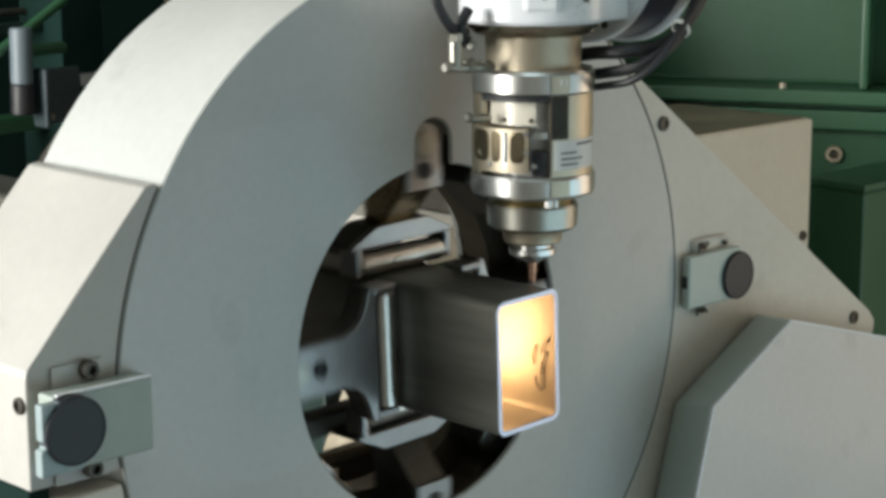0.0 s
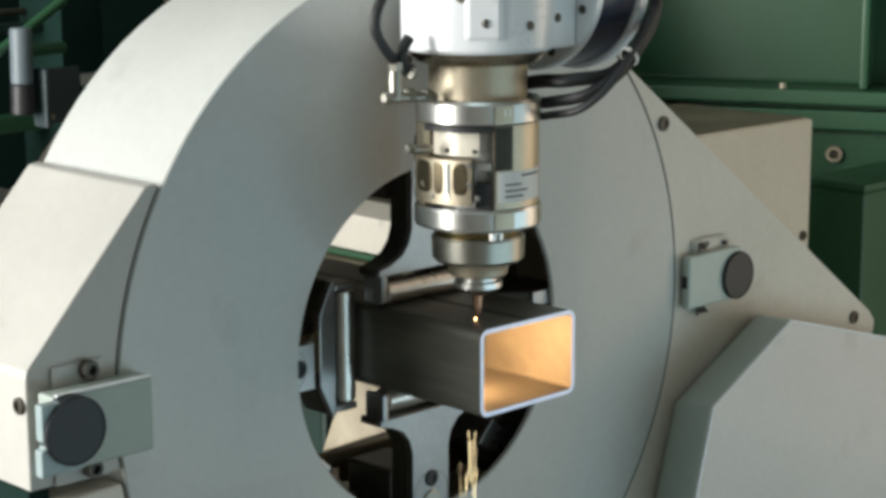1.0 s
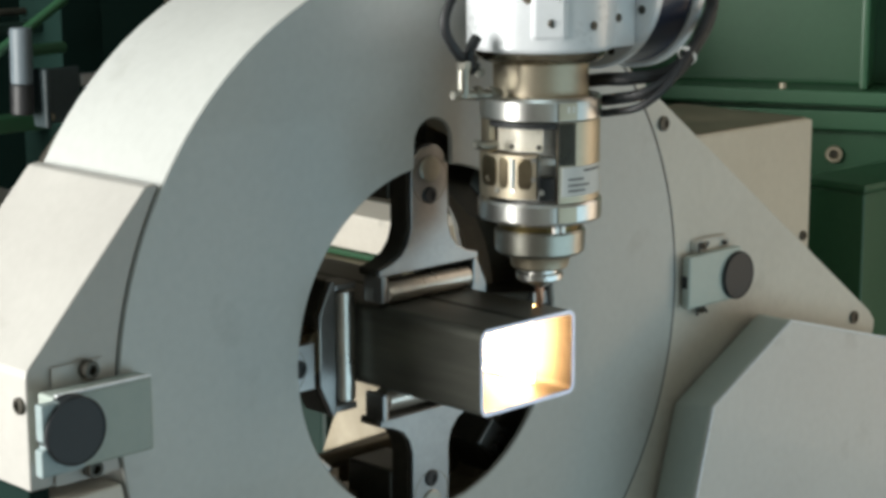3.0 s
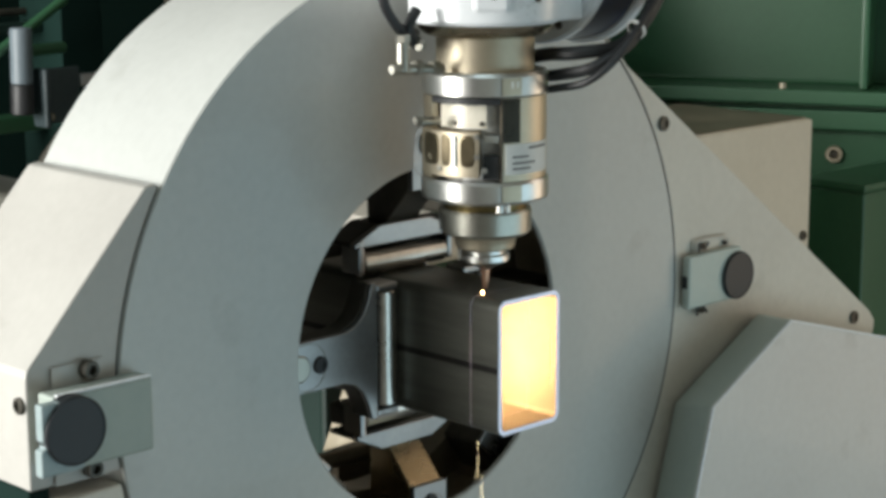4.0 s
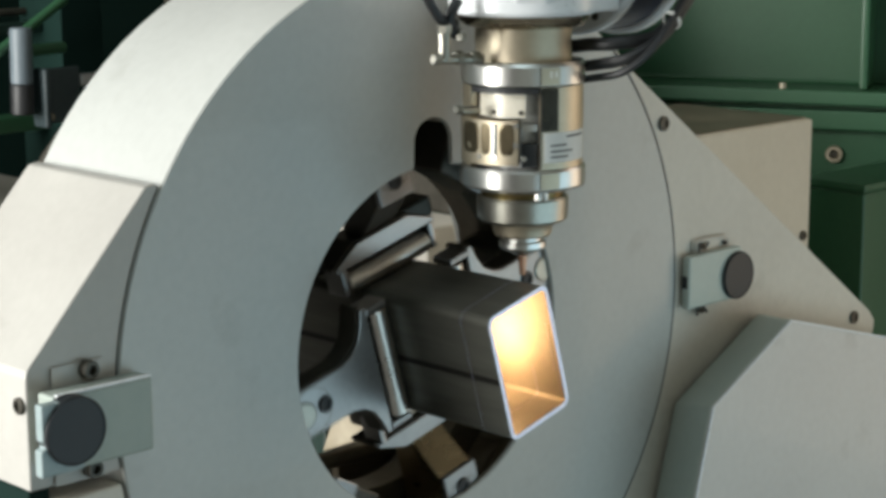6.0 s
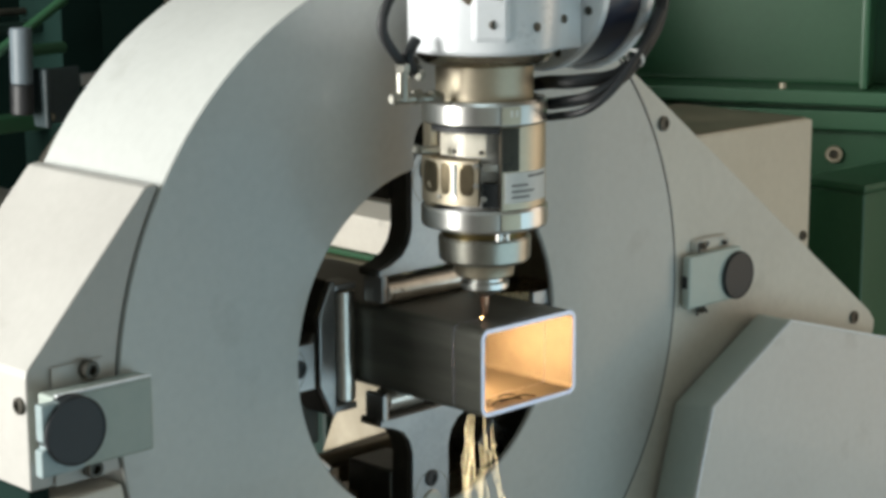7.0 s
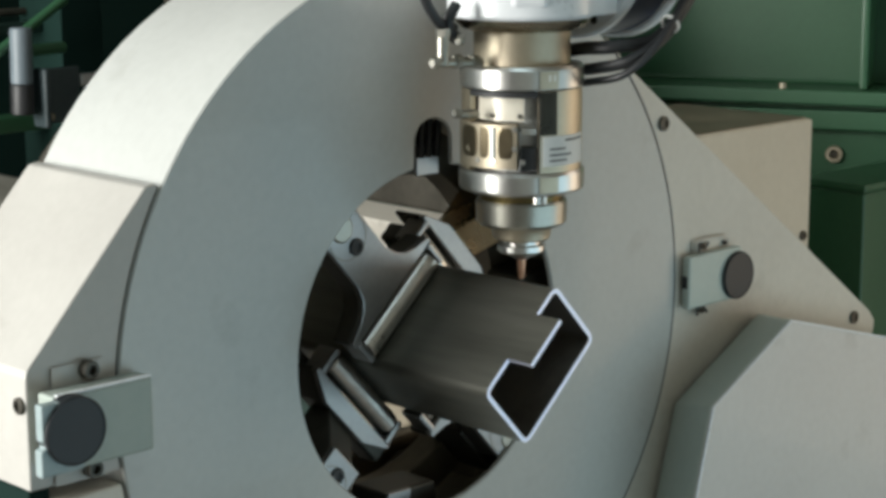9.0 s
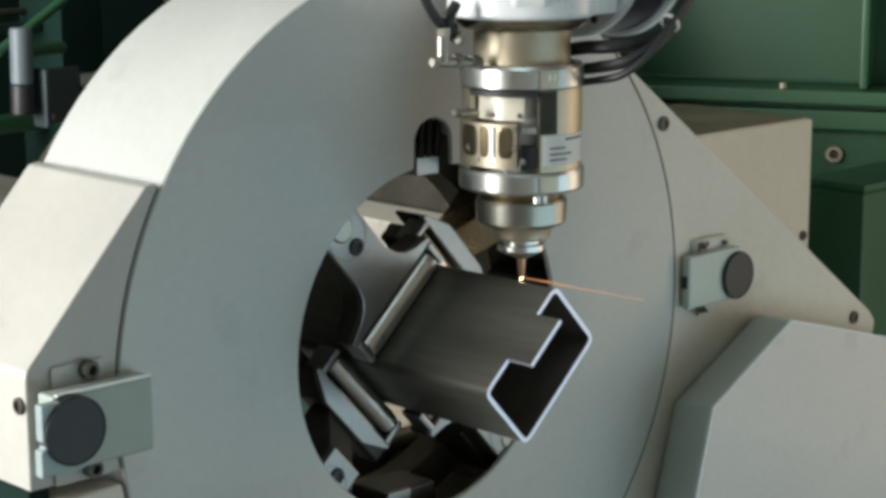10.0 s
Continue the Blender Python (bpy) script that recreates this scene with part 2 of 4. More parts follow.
# unseen shell; its openings are added to hold the lamps
def hall():
    wall = 0.2
    x0, x1, y0, y1, top = -4.0, 2.7, -2.2, 6.0, 4.5
    f = part("floor", box(x0, x1, y0, y1, -0.2, 0.0, 0), CONCRETE, smooth=0)
    tagged(f, "worn grey concrete workshop floor", "floor", kind="structure")

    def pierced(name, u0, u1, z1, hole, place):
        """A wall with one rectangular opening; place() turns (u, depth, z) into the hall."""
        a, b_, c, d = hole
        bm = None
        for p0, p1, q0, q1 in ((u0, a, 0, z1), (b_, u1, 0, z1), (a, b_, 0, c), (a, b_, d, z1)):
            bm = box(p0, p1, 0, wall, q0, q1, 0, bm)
        w = part(name, turned(bm, place), WARM_BOUNCE if name == "wall_east" else PLASTER, smooth=0)
        return tagged(w, "plain unseen hall wall with an opening added for a lamp", "wall", kind="structure")

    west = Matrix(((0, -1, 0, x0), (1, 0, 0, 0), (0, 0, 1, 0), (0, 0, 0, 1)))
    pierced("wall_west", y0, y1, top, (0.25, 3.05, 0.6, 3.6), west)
    pierced("wall_south", x0, x1, top, (-0.65, 2.45, 0.05, 1.05), Matrix(((1, 0, 0, 0), (0, -1, 0, y0), (0, 0, 1, 0), (0, 0, 0, 1))))
    pierced("wall_east", y0, y1, top, (-2.15, -0.85, 0.05, 3.15), Matrix(((0, 1, 0, x1), (1, 0, 0, 0), (0, 0, 1, 0), (0, 0, 0, 1))))
    for n, bm in (("wall_north", box(x0, x1, y1, y1 + wall, 0, top, 0)),):
        tagged(part(n, bm, SHED, smooth=0), "dark green sheet cladding of the hall", "wall", kind="structure")
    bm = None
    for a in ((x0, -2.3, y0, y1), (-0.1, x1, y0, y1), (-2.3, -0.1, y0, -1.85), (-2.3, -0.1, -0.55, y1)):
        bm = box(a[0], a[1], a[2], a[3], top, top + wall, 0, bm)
    tagged(part("ceiling", bm, PLASTER, smooth=0), "plain unseen hall ceiling with an opening added for a lamp", "ceiling", kind="structure")


hall()

# ---- chuck housing: the large ring, its covers and pads ----
R_OUT, R_HOLE = 0.4356, 0.2019


def face_ring():
    """The ring's front sheet with its bore and the slot over it."""
    b = bmesh.new()
    seg = 160
    sw, stop = 0.030, 0.225  # half width and centre height of the slot's round end
    inner = []
    a0 = math.asin(sw / R_HOLE)
    for k in range(seg + 1):
        a = math.pi / 2 + a0 + (2 * math.pi - 2 * a0) * k / seg
        inner.append((R_HOLE * math.cos(a), R_HOLE * math.sin(a)))
    for k in range(1, 12):
        a = math.pi * k / 12
        inner.append((sw * math.cos(a), stop + sw * math.sin(a)))
    n = len(inner)
    layers = []
    for y, ro, grow in ((0.0015, R_OUT, 0.0), (0.0, R_OUT - 0.0015, 0.0), (0.0, None, 0.002), (0.002, None, 0.0), (0.006, None, 0.0)):
        ring = []
        for x, z in inner:
            d = math.hypot(x, z)
            if ro:
                ring.append(b.verts.new((x / d * ro, y, z / d * ro)))
            else:
                ring.append(b.verts.new((x * (1 + grow / d), y, z * (1 + grow / d))))
        layers.append(ring)
    back = [b.verts.new((x / math.hypot(x, z) * R_OUT, 0.208, z / math.hypot(x, z) * R_OUT)) for x, z in inner]
    layers.insert(0, back)
    for p, q in zip(layers, layers[1:]):
        for k in range(n):
            b.faces.new((p[k], p[(k + 1) % n], q[(k + 1) % n], q[k]))
    return b


def housing():
    at = pose(0, 0, AZ)
    h = thing("chuck_housing", "large round pale grey sheet-metal chuck housing with a bored face", "machine housing", at)
    part("face_ring", face_ring(), PAINT, h, smooth=40)
    # inner drum behind the bore; its beige carries the warm glow of the sparks
    part("bore_drum", lathe([(R_HOLE + 0.06, 0.03), (R_HOLE + 0.062, 0.20), (R_HOLE + 0.07, 0.20), (R_HOLE + 0.07, 0.03)], 96, Matrix.Rotation(radians(-90), 4, "X"), closed=True), BEIGE, h, "stained brown drum inside the bore, coloured tan for spark glow")
    part("rear_flange", lathe([(R_HOLE + 0.05, 0.205), (R_OUT, 0.205), (R_OUT, 0.212), (R_HOLE + 0.05, 0.212)], 96, Matrix.Rotation(radians(-90), 4, "X"), closed=True), PAINT, h)
    # pedestal under the ring
    part("pedestal", box(-0.42, 0.42, 0.012, 0.20, -AZ, -0.28, 0.006), PAINT, h)

    # left side cover, flush with the face
    def arc(a0, a1, r, n=14):
        return [(r * math.cos(radians(a0 + (a1 - a0) * k / n)), r * math.sin(radians(a0 + (a1 - a0) * k / n))) for k in range(n + 1)]

    poly = [(-0.380, 0.226), (-0.393, 0.224), (-0.537, 0.064), (-0.539, 0.056), (-0.539, -0.056)] + arc(187.5, 149.5, R_OUT + 0.0025)
    part("side_cover", prism(poly, 0.002, 0.212, 0.004), COVER, h, "bevelled pale side cover")
    bolt("screw", (-0.539, 0.0125, 0.0285), 0.0085, h, DARK_STEEL, 0.004, (-1, 0, 0))
    part("skirt", box(-0.53, -0.5055, 0.02, 0.20, -0.40, -0.062, 0.003), MATT_GREEN, h, "dark green skirt under the cover")
    part("base_plate", prism([(-0.505, -0.074), (-0.505, -0.36)] + arc(222, 189.4, R_OUT + 0.0025), 0.003, 0.19, 0.003), CREAM, h, "stained cream base plate")
    # added half ring that keeps the west light out of the bore
    part("rear_light_shield", prism(arc(95, 232, 0.306, 24) + arc(232, 95, 0.300, 24), 0.2125, 0.43, 0.0), DARK_STEEL, h, "dark shield added behind the bore to block west light")
    # right triangular plate
    poly = [(0.3, 0.326), (0.337, 0.288), (0.897, -0.117), (0.910, -0.133), (0.908, -0.150), (0.70, -0.30), (0.40, -0.36)] + arc(-40, 45, R_OUT + 0.004)
    part("side_plate", prism(poly, 0.002, 0.016, 0.0015), BUFF, h, "triangular warm grey side plate")
    for x, z in ((0.408, 0.209), (0.854, -0.119)):
        bolt("screw", (x, 0.001, z), 0.0095, h, DARK_STEEL, 0.003)
    # black strip stands in for the shade inside the open gap
    part("seam_shade", prism(arc(-39, 44, R_OUT + 0.0004, 40) + arc(44, -39, R_OUT + 0.0036, 40), 0.0018, 0.010, 0), BLACK, h, "dark strip added for the shade in the seam gap")
    part("rear_box", box(0.62, 1.094, 0.25, 0.50, -0.30, 0.127, 0.004), WARM, h, "beige sheet-metal drive box")
    part("rear_box_lid", box(0.60, 1.0935, 0.264, 0.52, 0.1272, 0.1286, 0.0005), BROWN_STEEL, h, "brownish lid sheet")
    bolt("screw", (1.075, 0.249, -0.062), 0.008, h, DARK_STEEL, 0.003)
    return h


housing()


def pad_block(label, x0, x1, z0, z1, depth, disc, r, thick, sheet, mat):
    """A buffer block on the housing's face: base sheet, body and round black pad."""
    t = thing("buffer_block", label, "buffer block", pose(0, 0, AZ))
    dx, dz = disc
    part("base_sheet", box(sheet[0], sheet[1], -0.0012, -0.0003, sheet[2], sheet[3], 0.0004), sheet[4], t, "thin mounting sheet")
    part("body", box(x0, x1, -depth, -0.003, z0, z1, 0.003), mat, t)
    m = Matrix.Translation((dx, -depth - 0.0005, dz)) @ Matrix.Rotation(radians(90), 4, "X")
    part("pad", lathe([(0, thick - 0.001), (r * 0.93, thick - 0.001), (r * 0.94, thick), (r - 0.0015, thick), (r, thick - 0.0015), (r, 0.0), (0, 0.0)], 48, m), GLOSS_BLACK, t, "round black pad")
    return t


def large_block():
    x0, x1, z0, z1, depth, front = -0.530, -0.415, -0.033, 0.043, 0.030, 0.043
    t = pad_block("pale green-grey buffer block with a large round black pad", x0, x1, z0, z1, depth, (-0.5155, 0.0105), 0.0338, 0.017, (-0.512, -0.452, -0.056, 0.063, COVER), PALE_GREEN)
    # the pad's holder: a stepped bright plate with a notch in its flank
    outline = [(-0.505, -0.029), (-0.505, 0.041), (-0.551, 0.041), (-0.551, 0.006), (-0.548, 0.004), (-0.548, -0.001), (-0.553, -0.003), (-0.553, -0.029)]
    part("pad_holder", prism(outline, -front, -depth - 0.001, 0.0015), BLUE_PALE, t, "bright notched holder plate")
    # pale strip puts the glint of the worn edge into colour
    part("top_lip", box(x0 + 0.004, x1 - 0.002, -depth - 0.0012, -depth + 0.004, z1 - 0.001, z1 + 0.0015, 0.0008), CAST, t, "worn sheet edge with its highlight as a pale strip")
    for z in (z1 + 0.012, z0 - 0.012):
        bolt("screw", (-0.472, -0.003, z), 0.0095, t, DARK_STEEL, 0.009)
    return t


def small_block():
    x0, x1, z0, z1, depth = 0.446, 0.556, -0.038, 0.032, 0.016
    t = pad_block("pale grey buffer block on the triangular side plate", x0, x1, z0, z1, depth, (0.5465, -0.006), 0.0320, 0.005, (0.470, 0.545, -0.042, 0.049, BUFF), FLANK)
    part("side_notch", box(x0 - 0.0012, x0 + 0.004, -depth * 0.8, -depth * 0.25, -0.010, 0.006, 0.0005), BLACK, t)
    for s, z in ((1, z1), (-1, z0)):
        # a bent wire clip and its small screws
        if s > 0:
            part("wire_clip", hose([(0.474, -0.006, z + 0.001), (0.475, -0.006, z + 0.014), (0.500, -0.005, z + 0.017), (0.536, -0.005, z + 0.013), (0.540, -0.005, z + 0.002)], 0.0010, 6), BUFF, t)
        part("clip_pin", rod((0.478, -0.005, z + s * 0.001), (0.478, -0.005, z + s * 0.014), 0.0018, 10), BLACK, t)
        part("clip_pin", rod((0.490, -0.005, z + s * 0.004), (0.498, -0.005, z + s * 0.012), 0.0022, 10), BLACK, t)
        bolt("screw", (0.486, -0.003, z + s * 0.008), 0.0045, t, DARK_STEEL, 0.005)
    bolt("screw", (0.535, -0.003, z1 + 0.006), 0.003, t, BLACK, 0.003)
    return t


large_block()
small_block()


def guard():
    t = thing("corner_guard", "pale grey steel guard with slanted green-grey flanks", "machine guard", pose(0, 0, AZ))
    front = [(0.555, -0.056), (0.90, -0.152), (0.90, -1.05), (0.20, -1.05), (0.362, -0.254), (0.393, -0.141)]
    back = [(0.612, -0.072), (0.95, -0.166), (0.95, -1.05), (0.24, -1.05), (0.399, -0.286), (0.436, -0.163)]
    part("front_panel", prism(front, -0.101, -0.096, 0.0015), GUARD, t)
    # highlight of the worn, bent edges, added as pale rods
    for (xa, za), (xb, zb) in (((0.362, -0.254), (0.393, -0.141)), ((0.393, -0.141), (0.555, -0.056)), ((0.555, -0.056), (0.90, -0.152))):
        part("edge_highlight", rod((xa, -0.1002, za), (xb, -0.1002, zb), 0.0016, 8, 0.0004), CAST, t, "worn sheet edge with its highlight as a pale strip")
    part("side_panel", prism(front, -0.0955, -0.004, 0.003, back=back), FLANK, t, "pale green-grey flanks of the guard")
    return t


guard()


def green_frame():
    # the frame runs aslant behind the housing
    a, b = Vector((1.452, 0.9)), Vector((1.659, 0.478))
    d = (b - a).normalized()
    t = thing("machine_stand", "green painted welded machine frame behind the chuck", "machine stand", pose(a.x, a.y, AZ, 0, 0, math.degrees(math.atan2(d.y, d.x))))
    part("beam", box(-0.9, 1.2, 0.0, 0.16, 0.073, 0.101, 0.004), GREEN, t, "green flange beam")
    part("back_plate", box(-0.9, 1.2, 0.13, 0.16, 0.102, 0.9, 0.003), GREEN, t)
    part("web", box(-0.9, 1.2, 0.05, 0.08, -1.1, 0.072, 0.003), GREEN, t)
    part("rib", box(0.415, 0.430, 0.03, 0.129, 0.102, 0.9, 0.003), GREEN, t, "welded upright rib")
    part("weld_bead", hose([(-0.9, 0.126, 0.104), (-0.2, 0.126, 0.105), (0.2, 0.127, 0.104), (0.414, 0.126, 0.105)], 0.004, 6), GREEN, t)
    part("weld_bead", hose([(0.412, 0.126, 0.104), (0.412, 0.127, 0.3), (0.412, 0.126, 0.7)], 0.004, 6), GREEN, t)
    part("lower_flange", box(-0.9, 1.2, 0.012, 0.0495, 0.024, 0.062, 0.004), GREEN, t, "green lower flange")
    m = Matrix.Translation((0.37, 0.0495, -0.027)) @ Matrix.Rotation(radians(90), 4, "X")
    part("bush", lathe([(0.0085, -0.01), (0.0085, 0.010), (0.0105, 0.012), (0.0150, 0.012), (0.0165, 0.010), (0.0165, -0.01)], 28, m), STEEL, t, "round steel bush")
    part("pin", lathe([(0, 0.004), (0.006, 0.004), (0.008, 0.002), (0.008, -0.01)], 20, m), DARK_STEEL, t)
    bolt("lug", (0.27, 0.02, 0.104), 0.008, t, STEEL, 0.008, (0, 0, 1))
    return t


green_frame()


def green_post():
    t = thing("machine_post", "square green painted steel post beside the drive box", "machine post", pose(0, 0, AZ))
    part("column", box(1.326, 1.62, 0.30, 0.425, -AZ, -0.030, 0.004), GREEN, t)
    part("cap", box(1.322, 1.63, 0.296, 0.43, -0.0295, -0.015, 0.003), GREEN, t)
    return t


green_post()


def far_machine():
    t = thing("loader_frame", "dark green loader frame with tubes behind the chuck", "machine frame", pose(0, 0, AZ))
    part("column", box(0.50, 0.59, 1.50, 1.64, -AZ, 0.9, 0.002), MATT_GREEN, t)
    part("rail", rod((0.33, 1.45, 0.205), (0.49, 1.47, 0.292), 0.009), GREEN, t, "green handrail tube")
    part("rail", rod((0.385, 1.47, 0.203), (0.485, 1.47, 0.205), 0.011), GREEN, t, "green handrail tube")
    part("rail", rod((0.20, 1.62, 0.262), (0.52, 1.62, 0.262), 0.007), DARK_STEEL, t)
    part("sleeve", rod((0.368, 1.43, 0.150), (0.370, 1.43, 0.250), 0.020, 24), PLASTIC, t, "grey plastic sleeve")
    part("sleeve_foot", rod((0.366, 1.43, 0.095), (0.368, 1.43, 0.150), 0.021, 24), BLACK, t)
    part("bracket", box(0.400, 0.497, 1.44, 1.45, 0.072, 0.172, 0.003), BLUE_GREY, t, "dull blue-grey bracket plate")
    part("bracket_flange", box(0.396, 0.408, 1.40, 1.44, 0.070, 0.176, 0.003), BLUE_GREY, t)
    part("bracket_tip", box(0.498, 0.545, 1.44, 1.46, 0.134, 0.156, 0.004), SATIN, t, "bright bracket end")
    bolt("nut", (0.43, 1.439, 0.085), 0.006, t, STEEL, 0.006)
    bolt("nut", (0.425, 1.60, 0.235), 0.006, t, STEEL, 0.006)
    part("cabinet", box(-0.6, 1.4, 1.85, 2.3, -AZ, 1.1, 0.01), MATT_GREEN, t, "dark green cabinet panel")
    part("crossbar", box(0.15, 0.56, 1.55, 1.60, 0.045, 0.075, 0.004), GREEN, t)
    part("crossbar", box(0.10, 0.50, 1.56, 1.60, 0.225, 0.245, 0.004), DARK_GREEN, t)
    return t


far_machine()

def rear_bed():
    t = thing("machine_bed", "cream and green machine bed running behind the chuck", "machine bed", pose(0, 0, AZ))
    part("bed_cover", box(0.50, 0.61, 0.53, 1.05, -0.068, -0.010, 0.004), CREAM, t, "cream sheet-metal bed cover")
    part("green_strip", box(0.495, 0.61, 0.53, 1.05, -0.078, -0.069, 0.002), GREEN, t)
    part("shaft", rod((0.515, 0.53, -0.104), (0.515, 1.7, -0.104), 0.025, 28), STEEL, t, "oily tan steel drive shaft")
    swap = Matrix(((0, 1, 0, 0), (1, 0, 0, 0), (0, 0, 1, 0), (0, 0, 0, 1)))
    # slanted, raised top is unseen; shaped to cast a diagonal shadow on the green frame
    part("gear_housing_blocker", turned(prism([(0.56, -0.009), (1.32, -0.009), (1.32, 0.85), (0.99, 0.85), (0.94, 0.42), (0.80, 0.13), (0.56, 0.10)], 0.60, 0.95, 0.006), swap), DARK_STEEL, t, "dark oily gear housing with an unseen top added to cast shade")
    # lengthened beyond the cover as an added dark backdrop that hides the lit wall
    part("bed_side_backdrop", box(0.53, 0.61, 0.53, 1.7, -AZ, -0.132, 0.004), DARK_GREEN, t)
    return t


rear_bed()


def chute():
    t = thing("scrap_chute", "stained beige scrap chute below the tube", "scrap chute", pose(0, 0, AZ))
    swap = Matrix(((0, 1, 0, 0.25), (1, 0, 0, 0), (0, 0, 1, 0), (0, 0, 0, 1)))
    part("side_sheet", turned(prism([(0.40, -0.13), (0.443, -0.188), (0.494, -0.300), (0.36, -0.242), (0.28, -0.21), (0.28, -0.13)], 0.0, 0.012, 0.004), swap), BEIGE, t)
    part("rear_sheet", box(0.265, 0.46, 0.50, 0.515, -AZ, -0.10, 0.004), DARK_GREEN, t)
    part("lip", hose([(0.0, 0.212, -0.196), (0.10, 0.208, -0.197), (0.30, 0.208, -0.197)], 0.011, 12), BROWN_STEEL, t)
    part("roller_drum", rod((0.19, 0.075, -0.225), (0.19, 0.20, -0.225), 0.045, 32, 0.006), CAST_BROWN, t, "brown cast drum")
    part("drum_hub", rod((0.19, 0.068, -0.225), (0.19, 0.076, -0.225), 0.022, 24), DARK_STEEL, t)
    part("leg", box(0.04, 0.30, 0.216, 0.232, -AZ, -0.190, 0.004), BROWN_STEEL, t)
    return t


chute()

# ---- rotating chuck with four roller jaws ----
H_W, H_H = 0.075, 0.0482
chuck = thing("roller_chuck", "rotating chuck with four steel roller jaws round the tube", "chuck", pose(0, 0, AZ))


def jaw_bolts(j, m, y, boss):
    """The pale boss and the black socket bolt in a shallow round pocket on a jaw's stem."""
    face = Matrix.Translation((0, y, 0)) @ Matrix.Rotation(radians(90), 4, "X")
    part("pocket_rim", turned(lathe([(0.0262, 0.0003), (0.0270, 0.0003), (0.0270, -0.001), (0.0262, -0.001)], 40, Matrix.Translation((0, 0, boss - 0.012)) @ face, closed=True), m), BROWN_STEEL, j)
    part("boss", turned(lathe([(0, 0.0022), (0.0135, 0.0022), (0.0155, 0.001), (0.0155, -0.002), (0, -0.002)], 32, Matrix.Translation((0, 0, boss)) @ face), m), SENSOR, j)
    part("bolt", turned(lathe([(0, 0.001), (0.0045, 0.001), (0.005, 0.003), (0.0083, 0.003), (0.0098, 0.002), (0.0098, -0.002), (0, -0.002)], 24, Matrix.Translation((0, 0, boss - 0.030)) @ face), m), BLACK, j)


def jaw_roller(j, m, reach, y, half, r):
    part("roller", turned(rod((-half, y, reach + r), (half, y, reach + r), r, 28, 0.0015), m), ROLLER, j, "polished cylindrical roller")
    for s in (-1, 1):
        part("ear", turned(box(s * (half + 0.006) - 0.004, s * (half + 0.006) + 0.004, y - 0.013, y + 0.018, reach + 0.0045, reach + 0.036, 0.0015), m), JAW, j)


def straight_jaw(turn, reach):
    """A T-shaped jaw: flat bright front, dark thick body, roller under the bar."""
    m, y, r = Matrix.Rotation(radians(turn), 4, "Y"), 0.006, 0.0145
    z0 = reach + 0.0295
    half = [(0.078, z0 + 0.005), (0.078, z0 + 0.013), (0.060, z0 + 0.018), (0.044, z0 + 0.026), (0.034, z0 + 0.038), (0.029, z0 + 0.054)] + [(0.029 * math.cos(radians(a)), 0.196 + 0.029 * math.sin(radians(a))) for a in range(0, 91, 15)]
    outline = half + [(-x, z) for x, z in half[-2::-1]]
    j = part("jaw", turned(prism(outline, y, y + 0.008, 0.0015), m), JAW, chuck, "T-shaped ground steel jaw")
    part("jaw_body", turned(prism(outline, y + 0.0085, y + 0.036, 0.002), m), DARK_STEEL, j, "oily dark flank of the jaw")
    part("slide", turned(box(-0.032, 0.032, y + 0.0365, y + 0.11, 0.16, 0.245, 0.003), m), DARK_STEEL, j)
    jaw_roller(j, m, reach, y + 0.011, 0.066, r)
    jaw_bolts(j, m, y, 0.197)


def cranked_jaw(turn, reach, guide, mat, look_of):
    """A jaw whose bar lies deeper, with a sloped neck up to a front block."""
    m, y, r = Matrix.Rotation(radians(turn), 4, "Y"), 0.046, 0.0145
    z0 = reach + 0.0295
    bar = [(-0.078, z0 + 0.005), (0.078, z0 + 0.005), (0.078, z0 + 0.010), (0.040, z0 + 0.028), (-0.040, z0 + 0.028), (-0.078, z0 + 0.010)]
    j = part("jaw", turned(prism(bar, y, y + 0.010, 0.0015), m), JAW, chuck, "cranked ground steel jaw bar")
    part("jaw_body", turned(prism(bar, y + 0.0105, y + 0.05, 0.002), m), DARK_STEEL, j, "oily dark flank of the jaw")
    part("carriage", turned(box(-guide, guide, y + 0.052, y + 0.085, z0 - 0.014, z0 + 0.012, 0.004), m), DARK_STEEL, j, "dark guide carriage")
    neck = prism([(y + 0.030, z0 + 0.016), (y + 0.012, z0 + 0.022), (0.015, 0.176), (0.015, 0.240), (0.085, 0.240), (0.085, z0 + 0.03)], -0.025, 0.025, 0.002)
    swap = Matrix(((0, 1, 0, 0), (1, 0, 0, 0), (0, 0, 1, 0), (0, 0, 0, 1)))
    part("neck", turned(turned(neck, swap), m), mat, j, look_of)
    part("front_block", turned(prism([(-0.026, 0.174), (0.026, 0.174)] + [(0.026 * math.cos(math.pi * k / 12), 0.226 + 0.024 * math.sin(math.pi * k / 12)) for k in range(13)], 0.007, 0.0145, 0.001), m), JAW, j)
    jaw_roller(j, m, reach, y + 0.011, 0.064, r)
    jaw_bolts(j, m, 0.007, 0.226)


straight_jaw(0, H_H)
straight_jaw(180, H_H)
# like necks: one coloured dark for its shade, one tan for its light
cranked_jaw(90, H_W, 0.125, DARK_STEEL, "sloped steel neck coloured dark for shade")
cranked_jaw(270, H_W, 0.048, LIT_TAN_STEEL, "sloped steel neck coloured tan for warm light")
